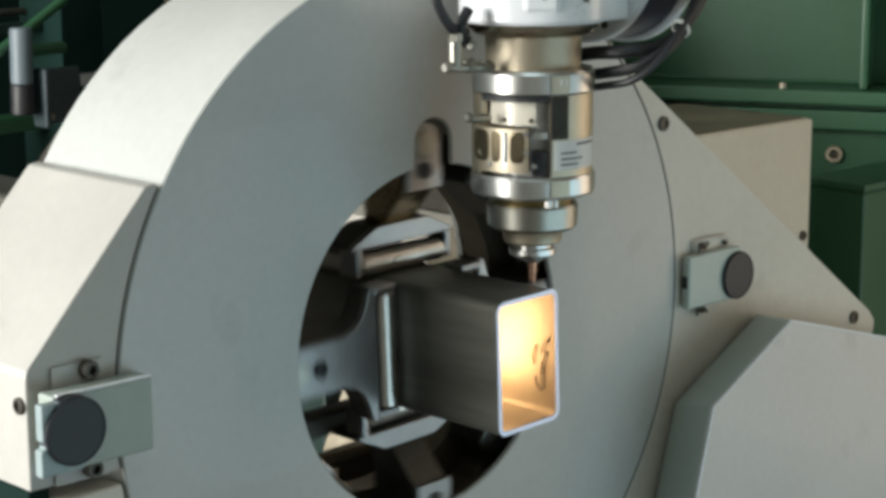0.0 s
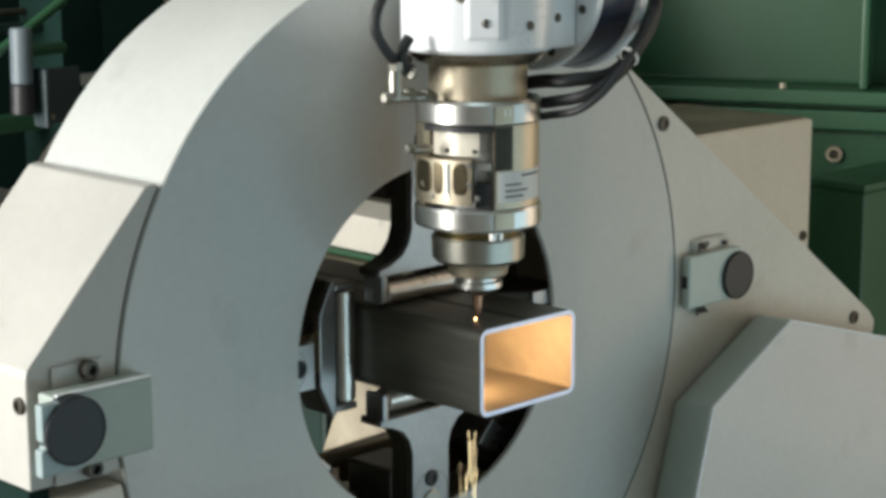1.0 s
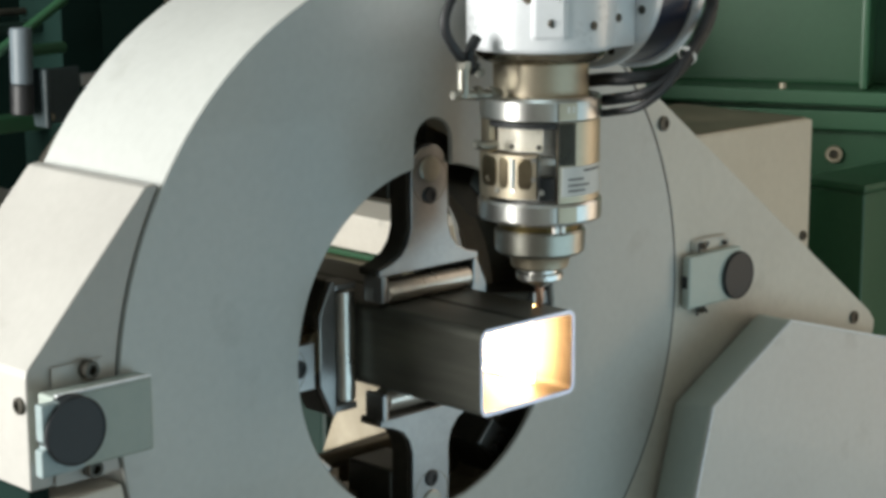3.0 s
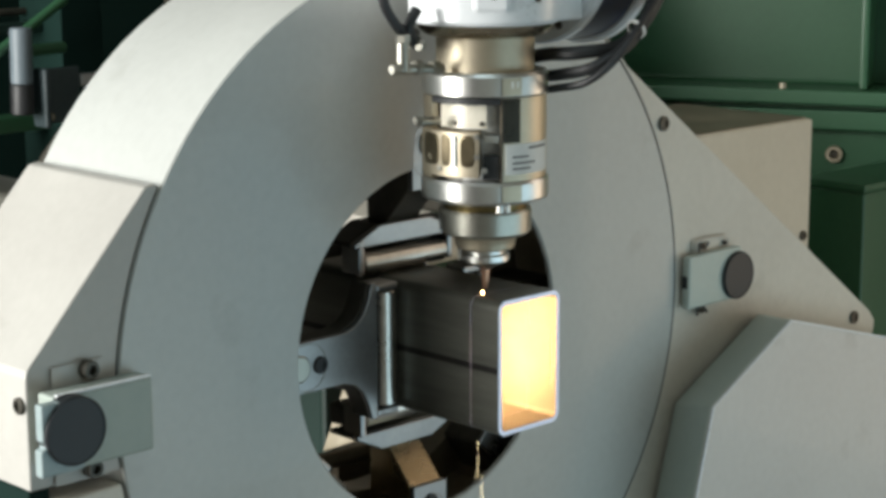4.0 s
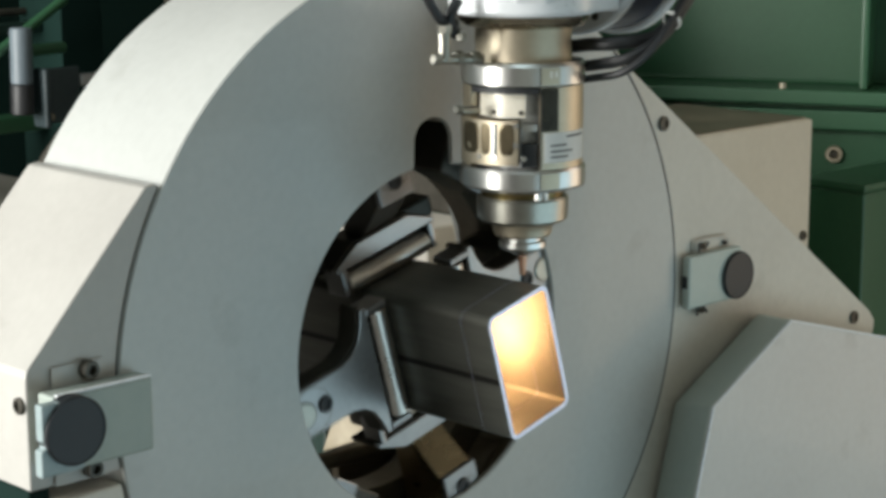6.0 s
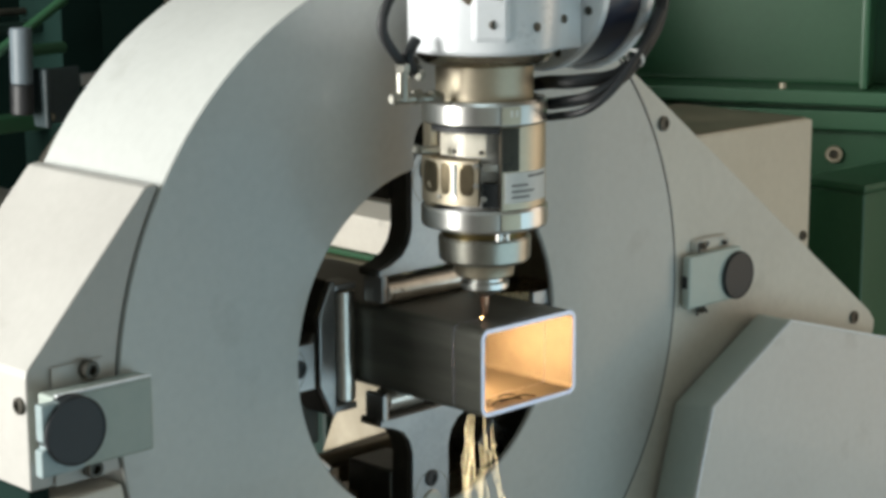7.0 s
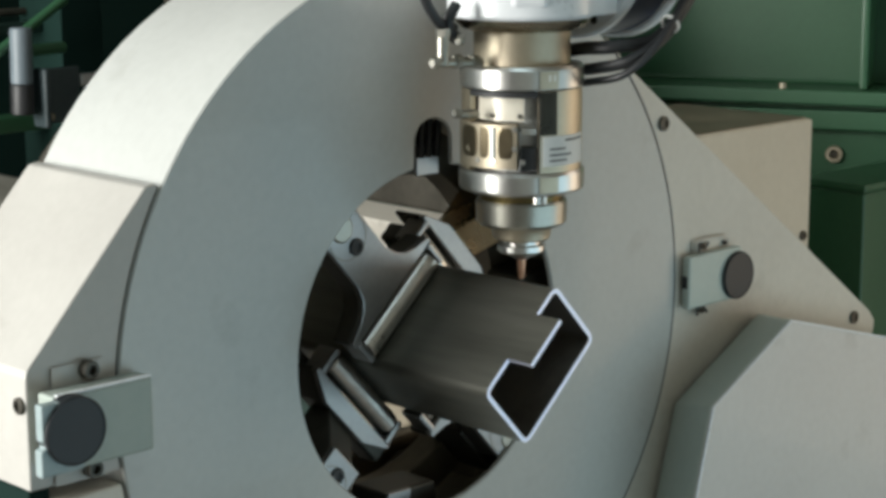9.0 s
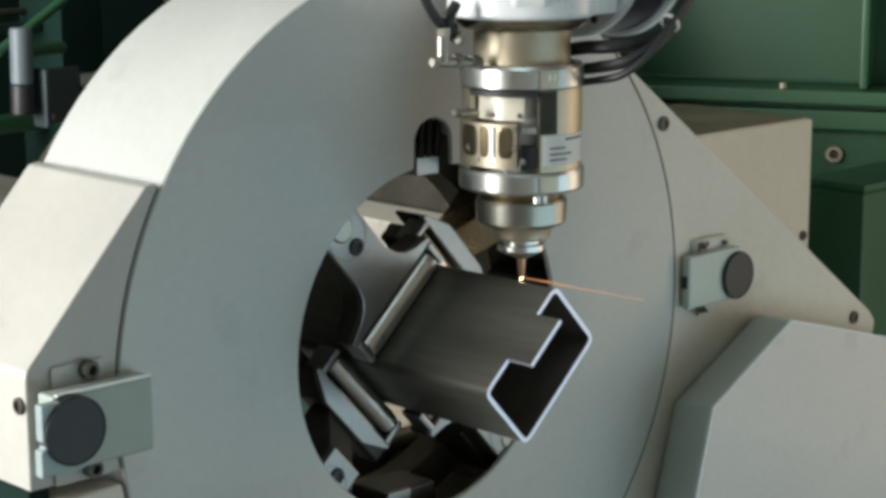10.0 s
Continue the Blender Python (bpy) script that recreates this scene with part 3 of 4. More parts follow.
for k in range(4):
    m = Matrix.Rotation(radians(43 + 90 * k), 4, "Y")
    c = part("carrier", turned(prism([(-0.040, 0.186), (0.040, 0.186), (0.052, 0.243), (-0.052, 0.243)], 0.040, 0.098, 0.003), m), DARK_STEEL, chuck, "dark carrier block between the jaws")
    part("carrier_pad", turned(box(0.004, 0.040, 0.034, 0.0395, 0.184, 0.220, 0.0015), m), JAW, c, "bright ground pad")
    for x in (0.006, 0.018, 0.031):
        part("carrier_spring", turned(rod((x, 0.030, 0.206), (x + 0.004, 0.030, 0.250), 0.0042, 12), m), BLACK, c)
part("back_ring", lathe([(0.20, 0.10), (0.245, 0.10), (0.245, 0.14), (0.20, 0.14)], 64, Matrix.Rotation(radians(-90), 4, "X"), closed=True), BROWN_STEEL, chuck, "brown cast ring that carries the jaws")

# ---- the tube and the piece cut from it ----
WALL, ROUND = 0.005, 0.011
CUT_LEN, TAB, TAB0, TAB1 = 0.042, 0.034, -0.034, 0.027


def outline(w, h, r, n=6):
    """Rounded rectangle, with marks on the lower side for the tab."""
    pts = []
    for cx, cz, a in ((w - r, h - r, 0), (-w + r, h - r, 90), (-w + r, -h + r, 180)):
        pts += [(cx + r * math.cos(radians(a + 90 * k / n)), cz + r * math.sin(radians(a + 90 * k / n))) for k in range(n + 1)]
    pts += [(TAB0, -h), (TAB0, -h), (TAB1, -h), (TAB1, -h)]
    cx, cz = w - r, -h + r
    pts += [(cx + r * math.cos(radians(270 + 90 * k / n)), cz + r * math.sin(radians(270 + 90 * k / n))) for k in range(n + 1)]
    return pts


def tube_piece(name, label, near, far):
    """near, far: the depth of each end as a function of the corner's number."""
    t = thing(name, label, "steel tube", pose(0, 0, AZ))
    o, i = outline(H_W, H_H, ROUND), outline(H_W - WALL, H_H - WALL, ROUND - WALL)
    n = len(o)

    def skin(pts):
        b = bmesh.new()
        a = [b.verts.new((x, near(k), z)) for k, (x, z) in enumerate(pts)]
        c = [b.verts.new((x, far(k), z)) for k, (x, z) in enumerate(pts)]
        for k in range(n):
            q = (k + 1) % n
            try:
                b.faces.new((a[k], a[q], c[q], c[k]))
            except ValueError:
                pass
        return b

    part("outer_skin", skin(o), SCALE, t, smooth=40)
    part("bore", skin(i), INNER, t, "bare inner faces of the tube", smooth=40)
    for name, end in (("cut_edge", near), ("tail_edge", far)):
        b = bmesh.new()
        a = [b.verts.new((x, end(k), z)) for k, (x, z) in enumerate(o)]
        c = [b.verts.new((x, end(k), z)) for k, (x, z) in enumerate(i)]
        for k in range(n):
            q = (k + 1) % n
            b.faces.new((a[k], a[q], c[q], c[k]))
        part(name, b, CUT, t, "bright freshly cut edge", smooth=0)
    part("weld_seam", box(-0.005, 0.002, near(0) + 0.0005, far(0) - 0.0005, H_H - 0.001, H_H + 0.0004, 0), SEAM, t, "dark heat-stained weld seam")
    return t


N0 = 21  # first of the four tab marks
step = lambda k: -TAB if k in (N0 + 1, N0 + 2) else 0.0
tube = tube_piece("rectangular_tube", "dark mill-scale rectangular steel tube held in the chuck", step, lambda k: 1.75)
offcut = tube_piece("tube_offcut", "short end piece cut from the rectangular steel tube", lambda k: -CUT_LEN, step)

# strands of slag that stick to the off-cut's inner face
for x, y, dx, dy in ((0.000, -0.030, 0.026, 0.006), (0.012, -0.022, 0.030, -0.004), (-0.018, -0.034, 0.020, 0.012), (0.030, -0.012, 0.016, -0.010), (-0.006, -0.014, 0.022, 0.004)):
    z = H_H - WALL - 0.0008
    part("slag_strand", hose([(x, y, z), (x + dx * 0.5, y + dy * 0.5 + 0.002, z - 0.0016), (x + dx, y + dy, z - 0.0004)], 0.0008, 6, 4), SEAM, offcut, "thin dark strand of slag")

# ---- cutting head; its origin is the nozzle's tip ----
head = thing("cutting_head", "shiny metal laser cutting head with hoses and a drive motor", "cutting head", pose(-0.04, -0.11, AZ + 0.076))
# added cone; its copper colour stands for the orange glow under the nozzle
part("nozzle_glow_cone", lathe([(0.0015, -0.022), (0.0032, -0.022), (0.0052, 0.001), (0.0, 0.001)], 24), GLOW_COPPER, head, "slender copper-coloured cone for the orange glow under the nozzle")
part("nozzle", lathe([(0.002, 0.0), (0.006, 0.0), (0.0135, 0.004), (0.0235, 0.0085), (0.0262, 0.011), (0.0262, 0.017), (0.0215, 0.018), (0.0215, 0.023), (0.0, 0.024)]), BRIGHT, head, "stepped polished nozzle")
part("nozzle_nut", lathe([(0.0, 0.0235), (0.030, 0.0235), (0.032, 0.026), (0.0335, 0.035), (0.036, 0.039), (0.036, 0.041), (0.0, 0.041)]), STEEL, head)
part("sensor_ring", lathe([(0.0, 0.0405), (0.046, 0.0405), (0.0495, 0.044), (0.0505, 0.066), (0.0485, 0.069), (0.0, 0.069)]), SENSOR, head, "dull grey alloy sensor ring")
part("brass_collar", lathe([(0.0, 0.0685), (0.046, 0.0685), (0.0475, 0.076), (0.0, 0.078)]), BRASS, head, "brass-toned collar")
part("lower_flange", lathe([(0.0, 0.0775), (0.056, 0.0775), (0.0675, 0.0815), (0.0685, 0.084), (0.0685, 0.101), (0.067, 0.104), (0.0, 0.104)], 64), BRIGHT, head, "polished lower flange")


def sector(r0, r1, z0, z1, a0, a1, n=40):
    """A curved wall between two radii, two heights and two angles (degrees)."""
    b = bmesh.new()
    cols = []
    for k in range(n + 1):
        a = radians(a0 + (a1 - a0) * k / n)
        cols.append([b.verts.new((r * math.cos(a), r * math.sin(a), z)) for r, z in ((r0, z0), (r1, z0), (r1, z1), (r0, z1))])
    for p, q in zip(cols, cols[1:]):
        for k in range(4):
            b.faces.new((p[k], p[(k + 1) % 4], q[(k + 1) % 4], q[k]))
    b.faces.new(cols[0])
    b.faces.new(cols[-1][::-1])
    return b


lens = part("lens_body", sector(0.058, 0.0655, 0.1045, 0.192, 240, 525, 72), STEEL, head, "brushed steel lens housing with a side opening")
part("lens_core", lathe([(0.0, 0.104), (0.043, 0.104), (0.043, 0.192), (0.0, 0.192)], 40), CAST, lens)
part("mirror_plate", sector(0.046, 0.056, 0.160, 0.189, 168, 226, 20), CREAMY, lens, "bright cream-toned inner plate")
for a in (190, 221):
    part("plate_screw", rod((0.052 * math.cos(radians(a)), 0.052 * math.sin(radians(a)), 0.165), (0.0575 * math.cos(radians(a)), 0.0575 * math.sin(radians(a)), 0.165), 0.0026, 12), DARK_STEEL, lens)
part("window_frame", sector(0.056, 0.067, 0.186, 0.192, 168, 238, 24), BLACK, lens)
part("lens_drawer", sector(0.044, 0.0695, 0.110, 0.157, 150, 219, 28), STEEL, lens, "pale bronzed lens drawer")


def oval(r, a0, a1, z0, z1, thick=0.0006):
    """A shallow rounded pad on the drawer's curved face."""
    b = bmesh.new()
    rims = []
    for rr, k in ((r - 0.002, 1.0), (r + thick * 0.4, 1.0), (r + thick, 0.86)):
        rim = []
        for n in range(28):
            q = 2 * math.pi * n / 28
            c, d = math.cos(q), math.sin(q)
            u = math.copysign(abs(c) ** 0.55, c) * k
            v = math.copysign(abs(d) ** 0.55, d) * k
            g = radians((a0 + a1) / 2 + (a1 - a0) / 2 * u)
            rim.append(b.verts.new((rr * math.cos(g), rr * math.sin(g), (z0 + z1) / 2 + (z1 - z0) / 2 * v)))
        rims.append(rim)
    for p, q in zip(rims, rims[1:]):
        for k in range(28):
            b.faces.new((p[k], p[(k + 1) % 28], q[(k + 1) % 28], q[k]))
    b.faces.new(rims[-1])
    return b


# no hollow is cut; the recesses' darkness is in the pads' colour
for a0, a1 in ((157, 181), (183, 193), (202, 215.5)):
    part("drawer_recess", oval(0.0695, a0, a1, 0.121, 0.1545), DARK_RECESS, lens, "oval recess drawn as a dark flat pad")
part("drawer_rib", rod((0.0695 * math.cos(radians(197.5)), 0.0695 * math.sin(radians(197.5)), 0.122), (0.0695 * math.cos(radians(197.5)), 0.0695 * math.sin(radians(197.5)), 0.154), 0.0026, 14, 0.001), BRIGHT, lens)
part("lens_knob", sector(0.044, 0.0605, 0.146, 0.153, 223, 238, 10), BRIGHT, lens)
for a, z in ((217, 0.132), (198, 0.119), (224, 0.118), (217, 0.153), (181.5, 0.118)):
    x, y = 0.069 * math.cos(radians(a)), 0.069 * math.sin(radians(a))
    part("drawer_screw", rod((x * 0.93, y * 0.93, z), (x * 1.03, y * 1.03, z), 0.0028, 12), BRIGHT, lens)
part("gear_block", sector(0.044, 0.060, 0.107, 0.132, 222, 239, 10), BLACK, lens)
part("side_panel", sector(0.0656, 0.0660, 0.1455, 0.1915, 241, 258, 14), DARK_PANEL, lens, "dark glossy side panel")
tag = part("type_label", sector(0.0656, 0.0662, 0.112, 0.144, 243, 300, 24), PAPER, head, "white printed type label")
for z0, z1, a0, a1 in ((0.138, 0.1405, 268, 296), (0.1295, 0.1315, 250, 268), (0.123, 0.125, 250, 276), (0.117, 0.119, 250, 270)):
    part("print_line", sector(0.06605, 0.0664, z0, z1, a0, a1, 10), INK, tag)
for a in (243, 252):
    x, y = 0.0485 * math.cos(radians(a)), 0.0485 * math.sin(radians(a))
    part("collar_screw", rod((x, y, 0.069), (x, y, 0.079), 0.0042, 12), BRIGHT, head)
for z0, z1, r in ((0.0835, 0.1015, 0.0686), (0.1945, 0.214, 0.0673)):
    part("flange_split", sector(r, r + 0.0004, z0, z1, 238.4, 239.2, 3), BLACK, head)
    part("flange_plate", sector(r, r + 0.0007, z0 + 0.0005, z1 - 0.0005, 239.4, 258, 12), STEEL, head)
part("body_split", sector(0.0656, 0.0660, 0.106, 0.191, 239.6, 240.6, 3), BLACK, head)
for a in (248, 253):
    part("flange_mark", sector(0.0675, 0.0683, 0.203, 0.210, a, a + 2.2, 3), PAPER, head)
part("upper_flange", lathe([(0.0, 0.1925), (0.0655, 0.1925), (0.0672, 0.1945), (0.0672, 0.214), (0.065, 0.2175), (0.0, 0.218)], 64), BRIGHT, head, "polished upper flange")
part("neck", lathe([(0.0, 0.2175), (0.0525, 0.2175), (0.0525, 0.253), (0.0, 0.254)], 56), STEEL, head, "brushed cylindrical neck")
part("shoulder", lathe([(0.0, 0.2535), (0.060, 0.2535), (0.066, 0.256), (0.072, 0.262), (0.074, 0.2665), (0.0, 0.267)], 56), BRONZED, head, "brass-toned rounded collar")

# white bearing housing above, and the drive beside it
part("joint_housing", lathe([(0.0, 0.267), (0.076, 0.267), (0.0795, 0.2685), (0.0815, 0.272), (0.0815, 0.56), (0.0, 0.56)], 64), CAST, head, "pale cast joint housing")


HOSE_A = [(0.189, -0.09, 0.334), (0.168, -0.095, 0.285), (0.108, -0.1, 0.243), (0.061, -0.08, 0.235), (0.055, -0.04, 0.231), (0.069, 0.01, 0.222)]
HOSE_B = [(0.163, -0.105, 0.305), (0.114, -0.11, 0.25), (0.065, -0.1, 0.222), (0.056, -0.06, 0.211), (0.064, -0.02, 0.205), (0.079, 0.01, 0.201)]
HOSE_C = [(0.136, -0.115, 0.282), (0.079, -0.12, 0.235), (0.052, -0.1, 0.207), (0.047, -0.06, 0.197), (0.05, -0.04, 0.194), (0.073, 0.0, 0.188)]
TIE = (0.114, -0.112, 0.258)
part("round_port", rod((-0.055, -0.052, 0.336), (-0.061, -0.0575, 0.334), 0.024, 32, 0.003), BROWN_STEEL, head, "round brown port")
part("cast_flat", turned(box(-0.020, 0.020, -0.0835, -0.072, 0.281, 0.330, 0.006), Matrix.Rotation(radians(-41), 4, "Z")), CAST, head)
for x, y, z in ((-0.052, -0.0650, 0.300), (-0.006, -0.0822, 0.296), (0.052, -0.0664, 0.300)):
    part("joint_bolt", rod((x, y - 0.0008, z), (x, y + 0.02, z), 0.0048, 16), DARK_STEEL, head)
part("motor_bracket", box(0.035, 0.0815, -0.066, 0.075, 0.268, 0.55, 0.003), CAST, head, "pale cast motor bracket")
MX = Matrix.Translation((0, 0.006, 0.336)) @ Matrix.Rotation(radians(90), 4, "Y")
motor = part("drive_motor", lathe([(0, 0.096), (0.094, 0.096), (0.096, 0.099), (0.096, 0.152), (0, 0.152)], 72, MX), NAVY, head, "blue-black drum motor")
part("motor_cap", lathe([(0, 0.083), (0.096, 0.083), (0.099, 0.086), (0.099, 0.0955), (0, 0.0955)], 72, MX), CAST, motor, "pale motor end plate")
part("motor_rim", lathe([(0, 0.1525), (0.099, 0.1525), (0.1025, 0.155), (0.1025, 0.165), (0, 0.166)], 72, MX), CAST, motor, "pale motor rim")
for k in range(8):
    a = radians(20 + 45 * k)
    q = Vector((0.0815, 0.006 + 0.084 * math.cos(a), 0.336 + 0.084 * math.sin(a)))
    part("cap_screw", rod(q, q + Vector((0.004, 0, 0)), 0.005, 14), DARK_STEEL, motor)
for pts, r in ((HOSE_A, 0.0075), (HOSE_B, 0.0066), (HOSE_C, 0.0042)):
    part("hose", hose(pts, r), BLACK, head, "black rubber hose")
part("cable_tie", lathe([(0.0095, -0.0022), (0.0112, -0.0022), (0.0112, 0.0022), (0.0095, 0.0022)], 20, Matrix.Translation(TIE) @ Matrix.Rotation(radians(60), 4, "Y"), closed=True), PAPER, head, "white cable tie")
part("hose", hose([(-0.085, 0.0, 0.372), (-0.112, 0.0, 0.352), (-0.140, 0.0, 0.322), (-0.146, 0.0, 0.296), (-0.128, 0.0, 0.270), (-0.100, 0.012, 0.258), (-0.060, 0.045, 0.256)], 0.0055), BLACK, head, "thin black loop of hose")
part("hose", hose([(-0.100, 0.0, 0.285), (-0.112, 0.0, 0.268), (-0.098, 0.008, 0.252), (-0.072, 0.030, 0.246), (-0.050, 0.050, 0.245)], 0.006), BLACK, head, "thin black loop of hose")
fit_ = part("air_fitting", rod((-0.128, 0, 0.226), (-0.064, 0, 0.222), 0.0055, 16), SENSOR, head, "chromed elbow air fitting")
part("fitting_nut", rod((-0.136, 0, 0.226), (-0.127, 0, 0.226), 0.0066, 6, 0.002), SENSOR, fit_)
part("fitting_riser", rod((-0.120, 0, 0.222), (-0.120, 0, 0.256), 0.0068, 16), SENSOR, fit_)
part("riser_nut", rod((-0.120, 0, 0.252), (-0.120, 0, 0.261), 0.0082, 6, 0.001), SENSOR, fit_)
part("elbow_nut", rod((-0.080, 0, 0.2235), (-0.070, 0, 0.2232), 0.0078, 6, 0.001), SENSOR, fit_)
part("fitting_nut", rod((-0.104, 0, 0.2255), (-0.094, 0, 0.2255), 0.0075, 8), SENSOR, fit_)
part("fitting_stub", rod((-0.098, 0, 0.248), (-0.092, 0, 0.248), 0.006, 10), SENSOR, fit_)
low = part("air_fitting", rod((-0.098, 0, 0.170), (-0.0695, 0, 0.167), 0.005, 14), SENSOR, head, "small chromed fitting")
part("fitting_nut", rod((-0.104, 0, 0.171), (-0.097, 0, 0.171), 0.0055, 6, 0.002), SENSOR, low)

# ---- molten metal and sparks ----
BURST = [(-0.035, -0.49, 0.044), (-0.034, -0.49, 0.028), (-0.032, -0.49, 0.011)]
RAY = (-0.045, -0.21, 0.018)
spray = thing("molten_spray", "white-hot fan of molten metal under the nozzle", "molten spray", pose(0, 0.9, AZ))


def fan():
    rnd = random.Random(4)
    bm = None
    for k in range(26):
        far = 0.085 * k / 25
        x = rnd.uniform(-0.004, 0.004)
        bm = hose([(0, far * 0.55, 0.0415), (x * 0.5, far * 0.8, 0.005 + rnd.uniform(-0.005, 0.005)), (x, far, -0.040)], 0.0017, 6, 4, bm)
    return lathe([(0, 0.0425), (0.0007, 0.0435), (0.0007, 0.0485), (0.0, 0.0495)], 12, None, bm)


tagged(part("melt_jet", fan(), HOT, spray, "white-hot melt"), kind="stuff")


spray_low = copy_thing(spray, pose(0, 1.0, AZ))


def shower(label, count, spread, drop, seed, fine=1.0):
    """Thin curved sparks that hang from the origin."""
    t = thing("spark_shower", label, "sparks", pose(0, 0.9, AZ), group="spark showers")
    rnd = random.Random(seed)
    bm = None
    for k in range(count):
        a, s = rnd.uniform(0, 6.283), rnd.uniform(0.05, 1.0) * spread
        u, v = rnd.uniform(-0.16, 0.16) * spread, rnd.uniform(-0.3, 0.3) * spread
        z0 = -rnd.uniform(0.0, 0.8) ** 1.3 * drop
        z1 = z0 - rnd.uniform(0.08, 0.42) * drop
        f = lambda z: Vector((u + s * math.cos(a) * abs(z / drop) ** 1.5, v + s * math.sin(a) * abs(z / drop) ** 1.5, z))
        bm = hose([f(z0), f((z0 + z1) / 2), f(z1)], rnd.uniform(0.00004, 0.00010) * fine, 5, 3, bm)
    tagged(part("spark_stream", bm, FINE_SPARK, t), kind="stuff")
    return t


shower_a = shower("thin stream of bright sparks falling below the tube", 13, 0.05, 0.20, 1, 0.7)
shower_b = shower("thin stream of bright sparks falling below the tube", 9, 0.02, 0.20, 2, 0.7)
shower_c = shower("dense bundle of yellow sparks falling below the tube", 36, 0.07, 0.20, 3, 0.8)
shower_d = shower("wide shower of white-yellow sparks below the tube end", 150, 0.13, 0.20, 5)
shower_e = shower("dense white core of the spark stream", 95, 0.04, 0.20, 9, 1.3)
shower_g = shower("burst of white-yellow sparks in the tube's open end", 24, 0.085, 0.075, 14, 1.4)
shower_f = shower("a few pale sparks falling below the tube end", 10, 0.05, 0.16, 12)


def spray_rays(name, label, ends, seed, mat, r, jitter):
    """Straight sparks that fly off from the origin."""
    t = thing(name, label, "sparks", pose(0, 0.9, AZ), group="spark rays")
    rnd = random.Random(seed)
    bm = None
    for e in ends:
        v = Vector(e)
        w = v + Vector((rnd.uniform(-1, 1), rnd.uniform(-1, 1), rnd.uniform(-1, 1))) * jitter * v.length
        q = rnd.uniform(0.0, 0.75) if jitter > 0.03 else 0.0
        bm = hose([w * q, w * (q + 1) / 2, w], r * rnd.uniform(0.6, 1.2), 5, 3, bm)
    tagged(part("spark_stream", bm, mat, t), kind="stuff")
    return t


rays = spray_rays("spark_burst", "burst of white sparks thrown off along the tube", [BURST[k % 3] for k in range(66)], 6, FINE_SPARK, 0.00019, 0.055)
ember = spray_rays("spark_ray", "faint orange line of sparks off the tube's corner", [[c * f for c in RAY] for f in (0.2, 0.3, 0.45, 0.6, 0.8, 1.0)], 8, EMBER, 0.0002, 0.02)
part("spark_point", lathe([(0, -0.0022), (0.0016, -0.0014), (0.0022, 0.0), (0.0016, 0.0014), (0, 0.0022)], 12), SPARK, ember, "bright spark at the nozzle")


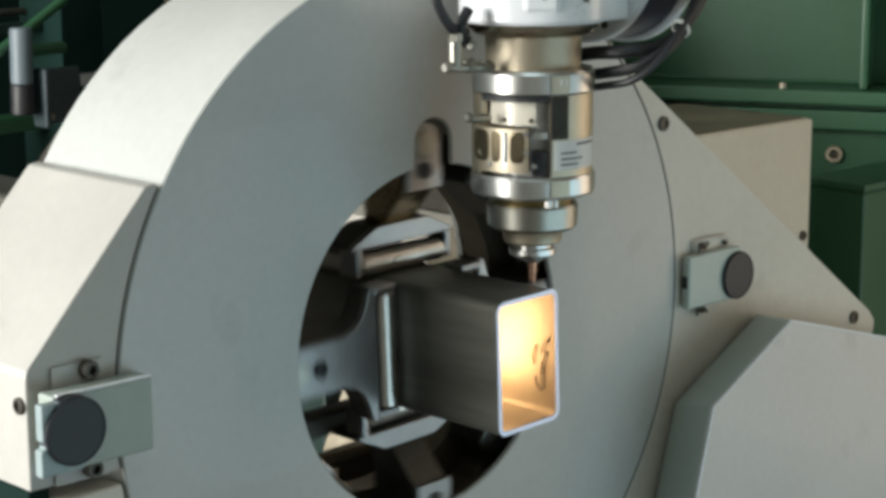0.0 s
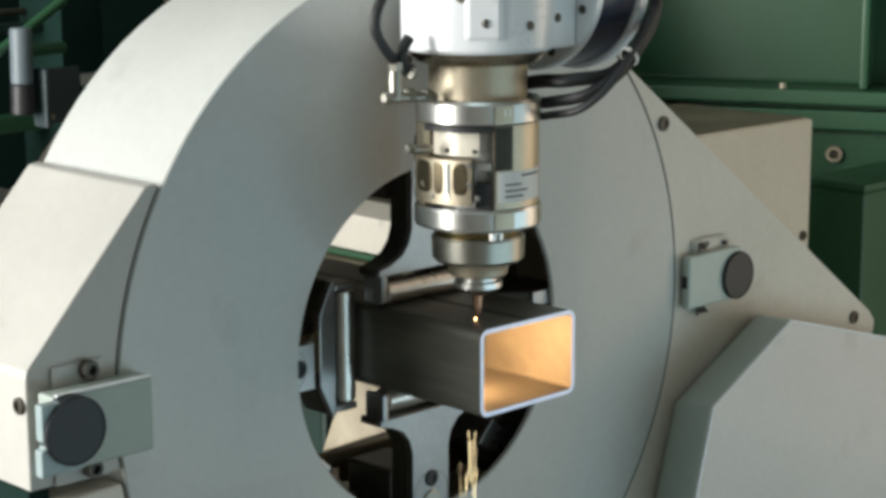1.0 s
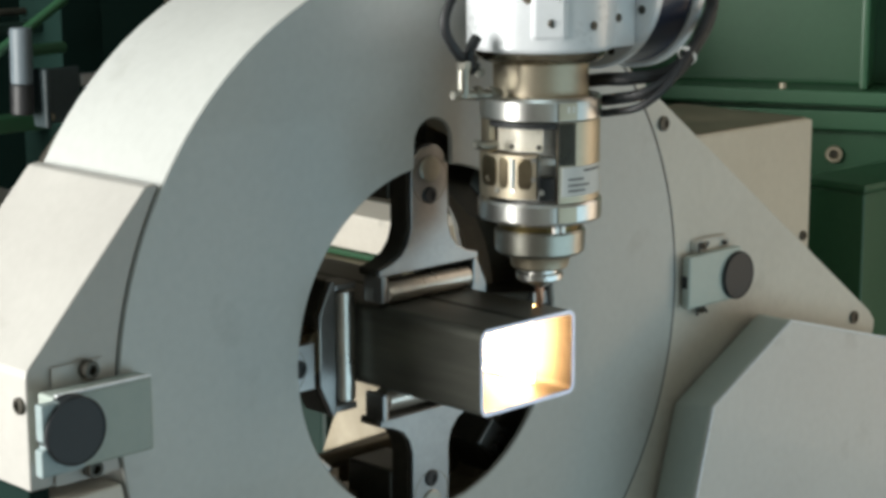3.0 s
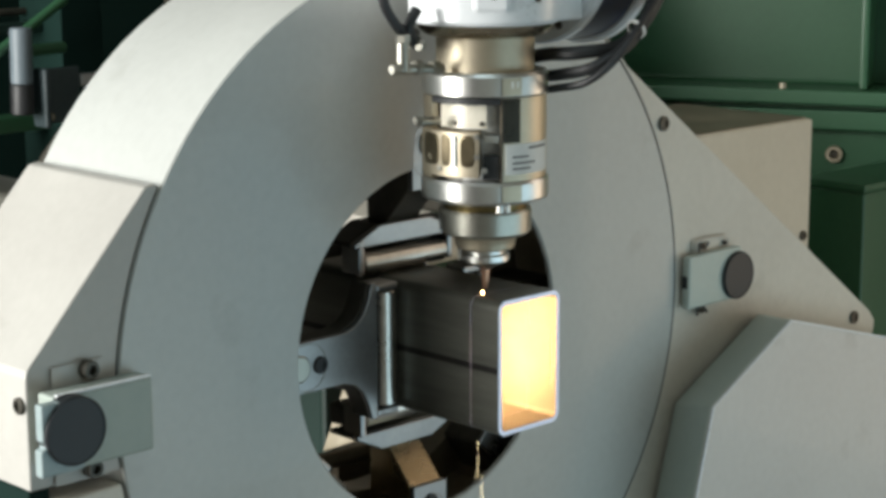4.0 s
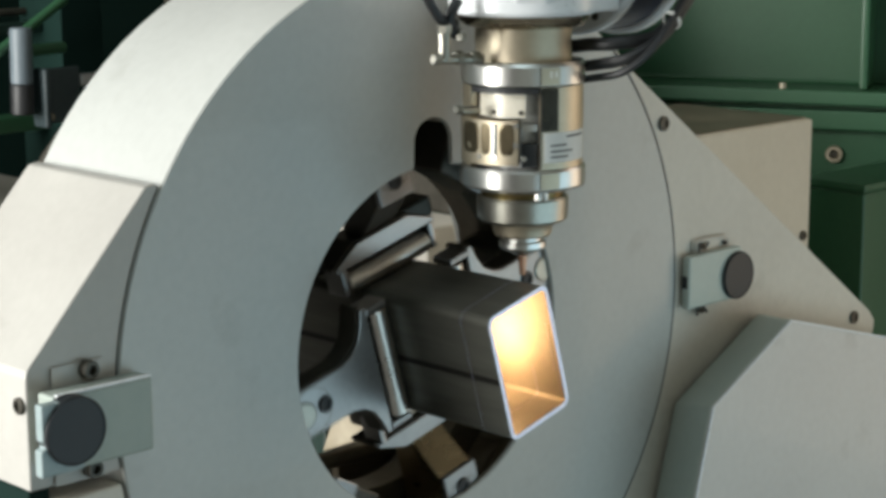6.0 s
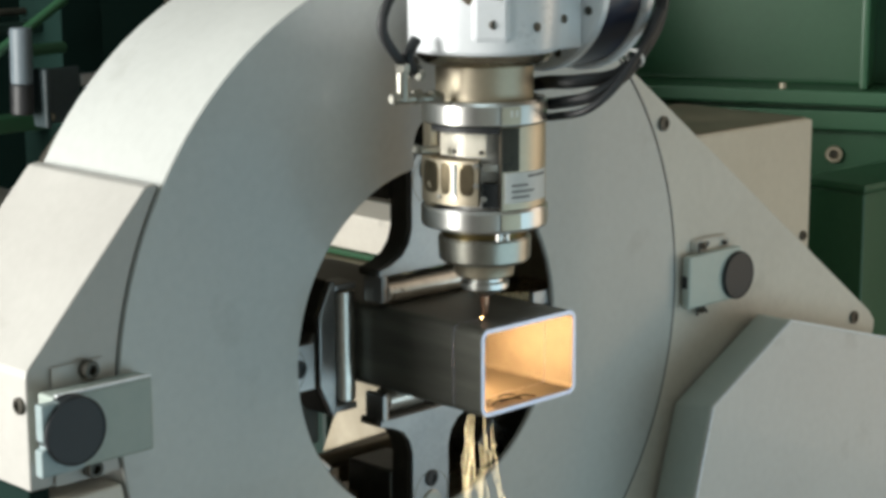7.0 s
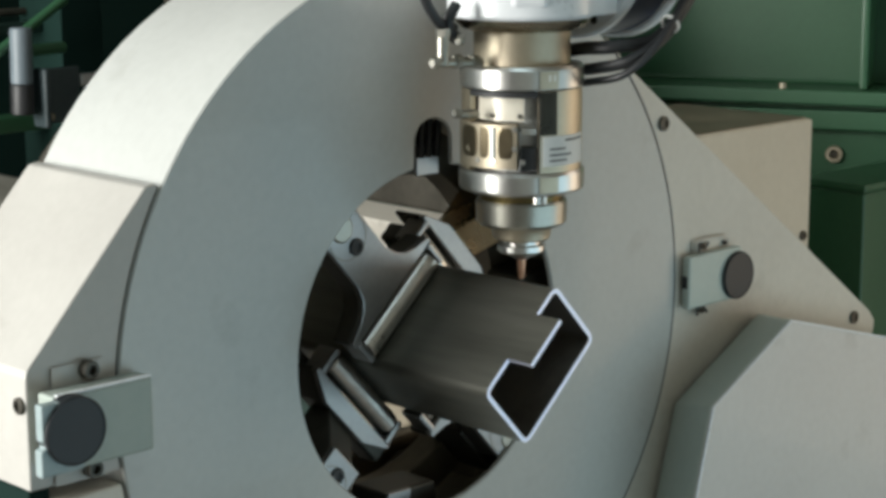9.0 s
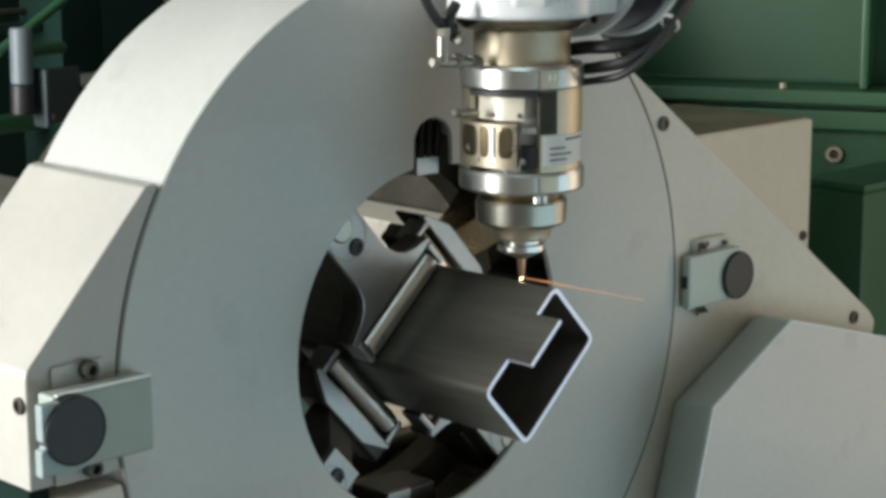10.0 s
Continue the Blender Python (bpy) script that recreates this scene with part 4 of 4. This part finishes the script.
def motions():
    theta = [(0.0, -88), (0.1, -66), (0.2, -49), (0.3, -31.5), (0.4, -13.5), (0.5, 0), (3.4, 0), (3.5, 5), (3.6, 20), (3.7, 38), (3.8, 56), (3.9, 75), (4.0, 90), (5.85, 90), (5.95, 98), (6.15, 135), (6.35, 172), (6.45, 180), (8.7, 180), (8.8, 207), (8.9, 222.4), (10.0, 222.4)]
    end = [(0.0, -0.148), (7.1, -0.149), (7.2, -0.1455), (7.5, -0.132), (7.75, -0.125), (8.0, -0.118), (8.6, -0.1175), (8.7, -0.123), (8.8, -0.165), (8.9, -0.208), (10.0, -0.208)]

    def turn(t):
        return float(np.interp(t, [a for a, b in theta], [b for a, b in theta]))

    def stretch(t):
        return float(np.interp(t, [a for a, b in end], [b for a, b in end]))

    ticks = sorted({0.0, 0.1, 0.2, 0.3, 0.4, 0.5, 0.6, 3.3, 3.4, 3.5, 3.6, 3.7, 3.8, 3.9, 4.0, 4.1, 5.75, 5.85, 5.95, 6.05, 6.15, 6.25, 6.35, 6.45, 6.55, 7.1, 7.2, 7.5, 7.75, 8.0, 8.1, 8.5, 8.6, 8.7, 8.8, 8.9, 9.0, 10.0})
    walk(chuck, [(t, pose(0, 0, AZ, 0, -turn(t), 0)) for t in ticks])
    walk(tube, [(t, pose(0, stretch(t) + CUT_LEN, AZ, 0, -turn(t), 0)) for t in ticks])
    slit = lambda t: -0.0005 if t > 3.9 else 0.0
    rows = [(t, pose(0, stretch(t) + CUT_LEN + slit(t), AZ, 0, -turn(t), 0)) for t in ticks if t <= 8.5]
    rows += [(8.6, pose(0, -0.080, AZ - 0.03, 0, -180, 0)), (8.7, pose(0, -0.092, AZ - 0.125, 4, -180, 0)), (8.8, pose(0, -0.10, AZ - 0.33, 12, -182, 0)), (9.0, pose(0, -0.12, 0.35, 30, -184, 0)), (9.1, pose(0, -0.12, 0.06, 40, -185, 0)), (10.0, pose(0, -0.12, 0.06, 40, -185, 0))]
    walk(offcut, rows)
    tips = [(0.0, 0.046, 0.100), (0.1, 0.034, 0.100), (0.2, -0.005, 0.096), (0.3, -0.04, 0.085), (0.4, -0.058, 0.078), (0.5, -0.062, 0.077), (1.0, -0.040, 0.076), (1.5, -0.016, 0.074), (2.0, 0.006, 0.071), (2.5, 0.030, 0.070), (3.2, 0.062, 0.070), (3.5, 0.05, 0.10), (3.8, 0.019, 0.108), (4.0, -0.029, 0.104), (4.5, -0.012, 0.100), (5.0, 0.010, 0.098), (5.5, 0.034, 0.096), (5.7, 0.044, 0.095), (6.0, 0.03, 0.11), (6.4, -0.05, 0.08), (6.8, -0.039, 0.075), (7.0, -0.030, 0.074), (7.5, -0.026, 0.075), (8.0, -0.019, 0.075), (8.5, 0.004, 0.072), (8.7, 0.008, 0.072), (8.9, 0.028, 0.106), (10.0, 0.028, 0.107)]
    walk(head, [(t, pose(x, -0.11, AZ + z)) for t, x, z in tips])

    def tip_x(t):
        return float(np.interp(t, [a[0] for a in tips], [a[1] for a in tips]))

    def inside(x, t):
        """Keeps the spray within the tube's walls."""
        w = (H_H if 3.95 < t < 5.9 else H_W) - WALL - 0.009
        return max(-w, min(w, x))

    # the spray: under the nozzle while it cuts, turning with the tube in between, blown down the bore at the end
    rows = []
    for k in range(0, 86):
        t = k / 10
        up = 0.029 if 3.95 < t < 5.9 else 0.0
        cutting = 0.45 < t < 3.35 or 3.95 < t < 5.85 or t > 6.55
        if cutting:
            rows.append((t, pose(inside(tip_x(t), t), -0.106, AZ + up, 0, 0, 0)))
        else:
            rows.append((t, pose(0, -0.09, AZ, 0, -(turn(t) % 90 - (90 if turn(t) % 90 > 45 else 0)), 0)))
    rows += [(8.55, pose(inside(tip_x(8.55), 8.5), -0.08, AZ)), (8.62, pose(0, 0.7, AZ)), (8.8, pose(0, 1.0, AZ)), (10.0, pose(0, 1.0, AZ))]
    walk(spray, rows)
    deep = pose(0, 1.0, AZ)
    rows = [(0.0, deep), (3.85, deep)] + [(k / 10, pose(inside(tip_x(k / 10), 4.5), -0.106, AZ - 0.029)) for k in range(40, 59)] + [(5.92, deep), (10.0, deep)]
    walk(spray_low, rows)

    def fall(ob, t0, t1, dx, y, z):
        """Sparks wait in the bore, stream and flicker from t0 to t1 and drop to the floor."""
        park = pose(0, 1.0, AZ, 90, 0, 0)
        rows = [(0.0, park), (max(0.02, t0 - 0.2), park)]
        rows.append((t0 - 0.1, pose(tip_x(t0) + dx, y, AZ + z + 0.02)))
        k = 0
        while t0 + 0.1 * k <= t1 + 1e-6:
            t = round(t0 + 0.1 * k, 2)
            rows.append((t, pose(tip_x(t) + dx, y, AZ + z - 0.005 * (k % 3), 0, 0, 2 * k)))
            k += 1
        last = rows[-1][1].translation
        rows += [(round(t1 + 0.15, 2), pose(last.x, y, 0.45)), (round(t1 + 0.3, 2), pose(last.x, y, 0.21)), (10.0, pose(last.x, y, 0.21))]
        walk(ob, rows)

    fall(shower_a, 0.5, 1.3, -0.012, -0.11, -0.050)
    deep = pose(0, 1.0, AZ, 90, 0, 0)
    walk(shower_g, [(0.0, deep), (0.2, deep), (0.4, pose(-0.035, -0.13, AZ + 0.045)), (0.5, pose(-0.030, -0.14, AZ + 0.036)), (0.6, pose(-0.02, -0.17, AZ - 0.12)), (0.8, pose(-0.02, -0.19, 0.1)), (10.0, pose(-0.02, -0.19, 0.1))])
    fall(shower_b, 4.0, 4.6, -0.010, -0.11, -0.076)
    fall(shower_c, 6.7, 7.1, -0.012, -0.11, -0.050)
    fall(shower_f, 7.3, 7.8, 0.014, -0.12, -0.10)
    fall(shower_d, 7.9, 8.5, 0.0, -0.125, -0.046)
    fall(shower_e, 7.9, 8.5, 0.0, -0.120, -0.046)
    at = pose(0.028, -0.11, AZ + 0.085)
    walk(rays, [(0.0, pose(0, 0.75, AZ)), (9.1, pose(0, 0.75, AZ)), (9.15, at), (9.25, at @ pose(0, 0, 0, 0, 6, 0)), (9.32, pose(0.5, -1.2, 0.3)), (9.4, pose(0.9, -1.6, 0.004)), (10.0, pose(0.9, -1.6, 0.004))])
    walk(ember, [(0.0, pose(0, 0.6, AZ)), (9.3, pose(0, 0.6, AZ)), (9.4, at), (9.6, at @ pose(0, 0, 0, 0, 1.5, 0)), (9.8, at @ pose(0, 0, 0, 0, -1, 1)), (10.0, at)])


motions()
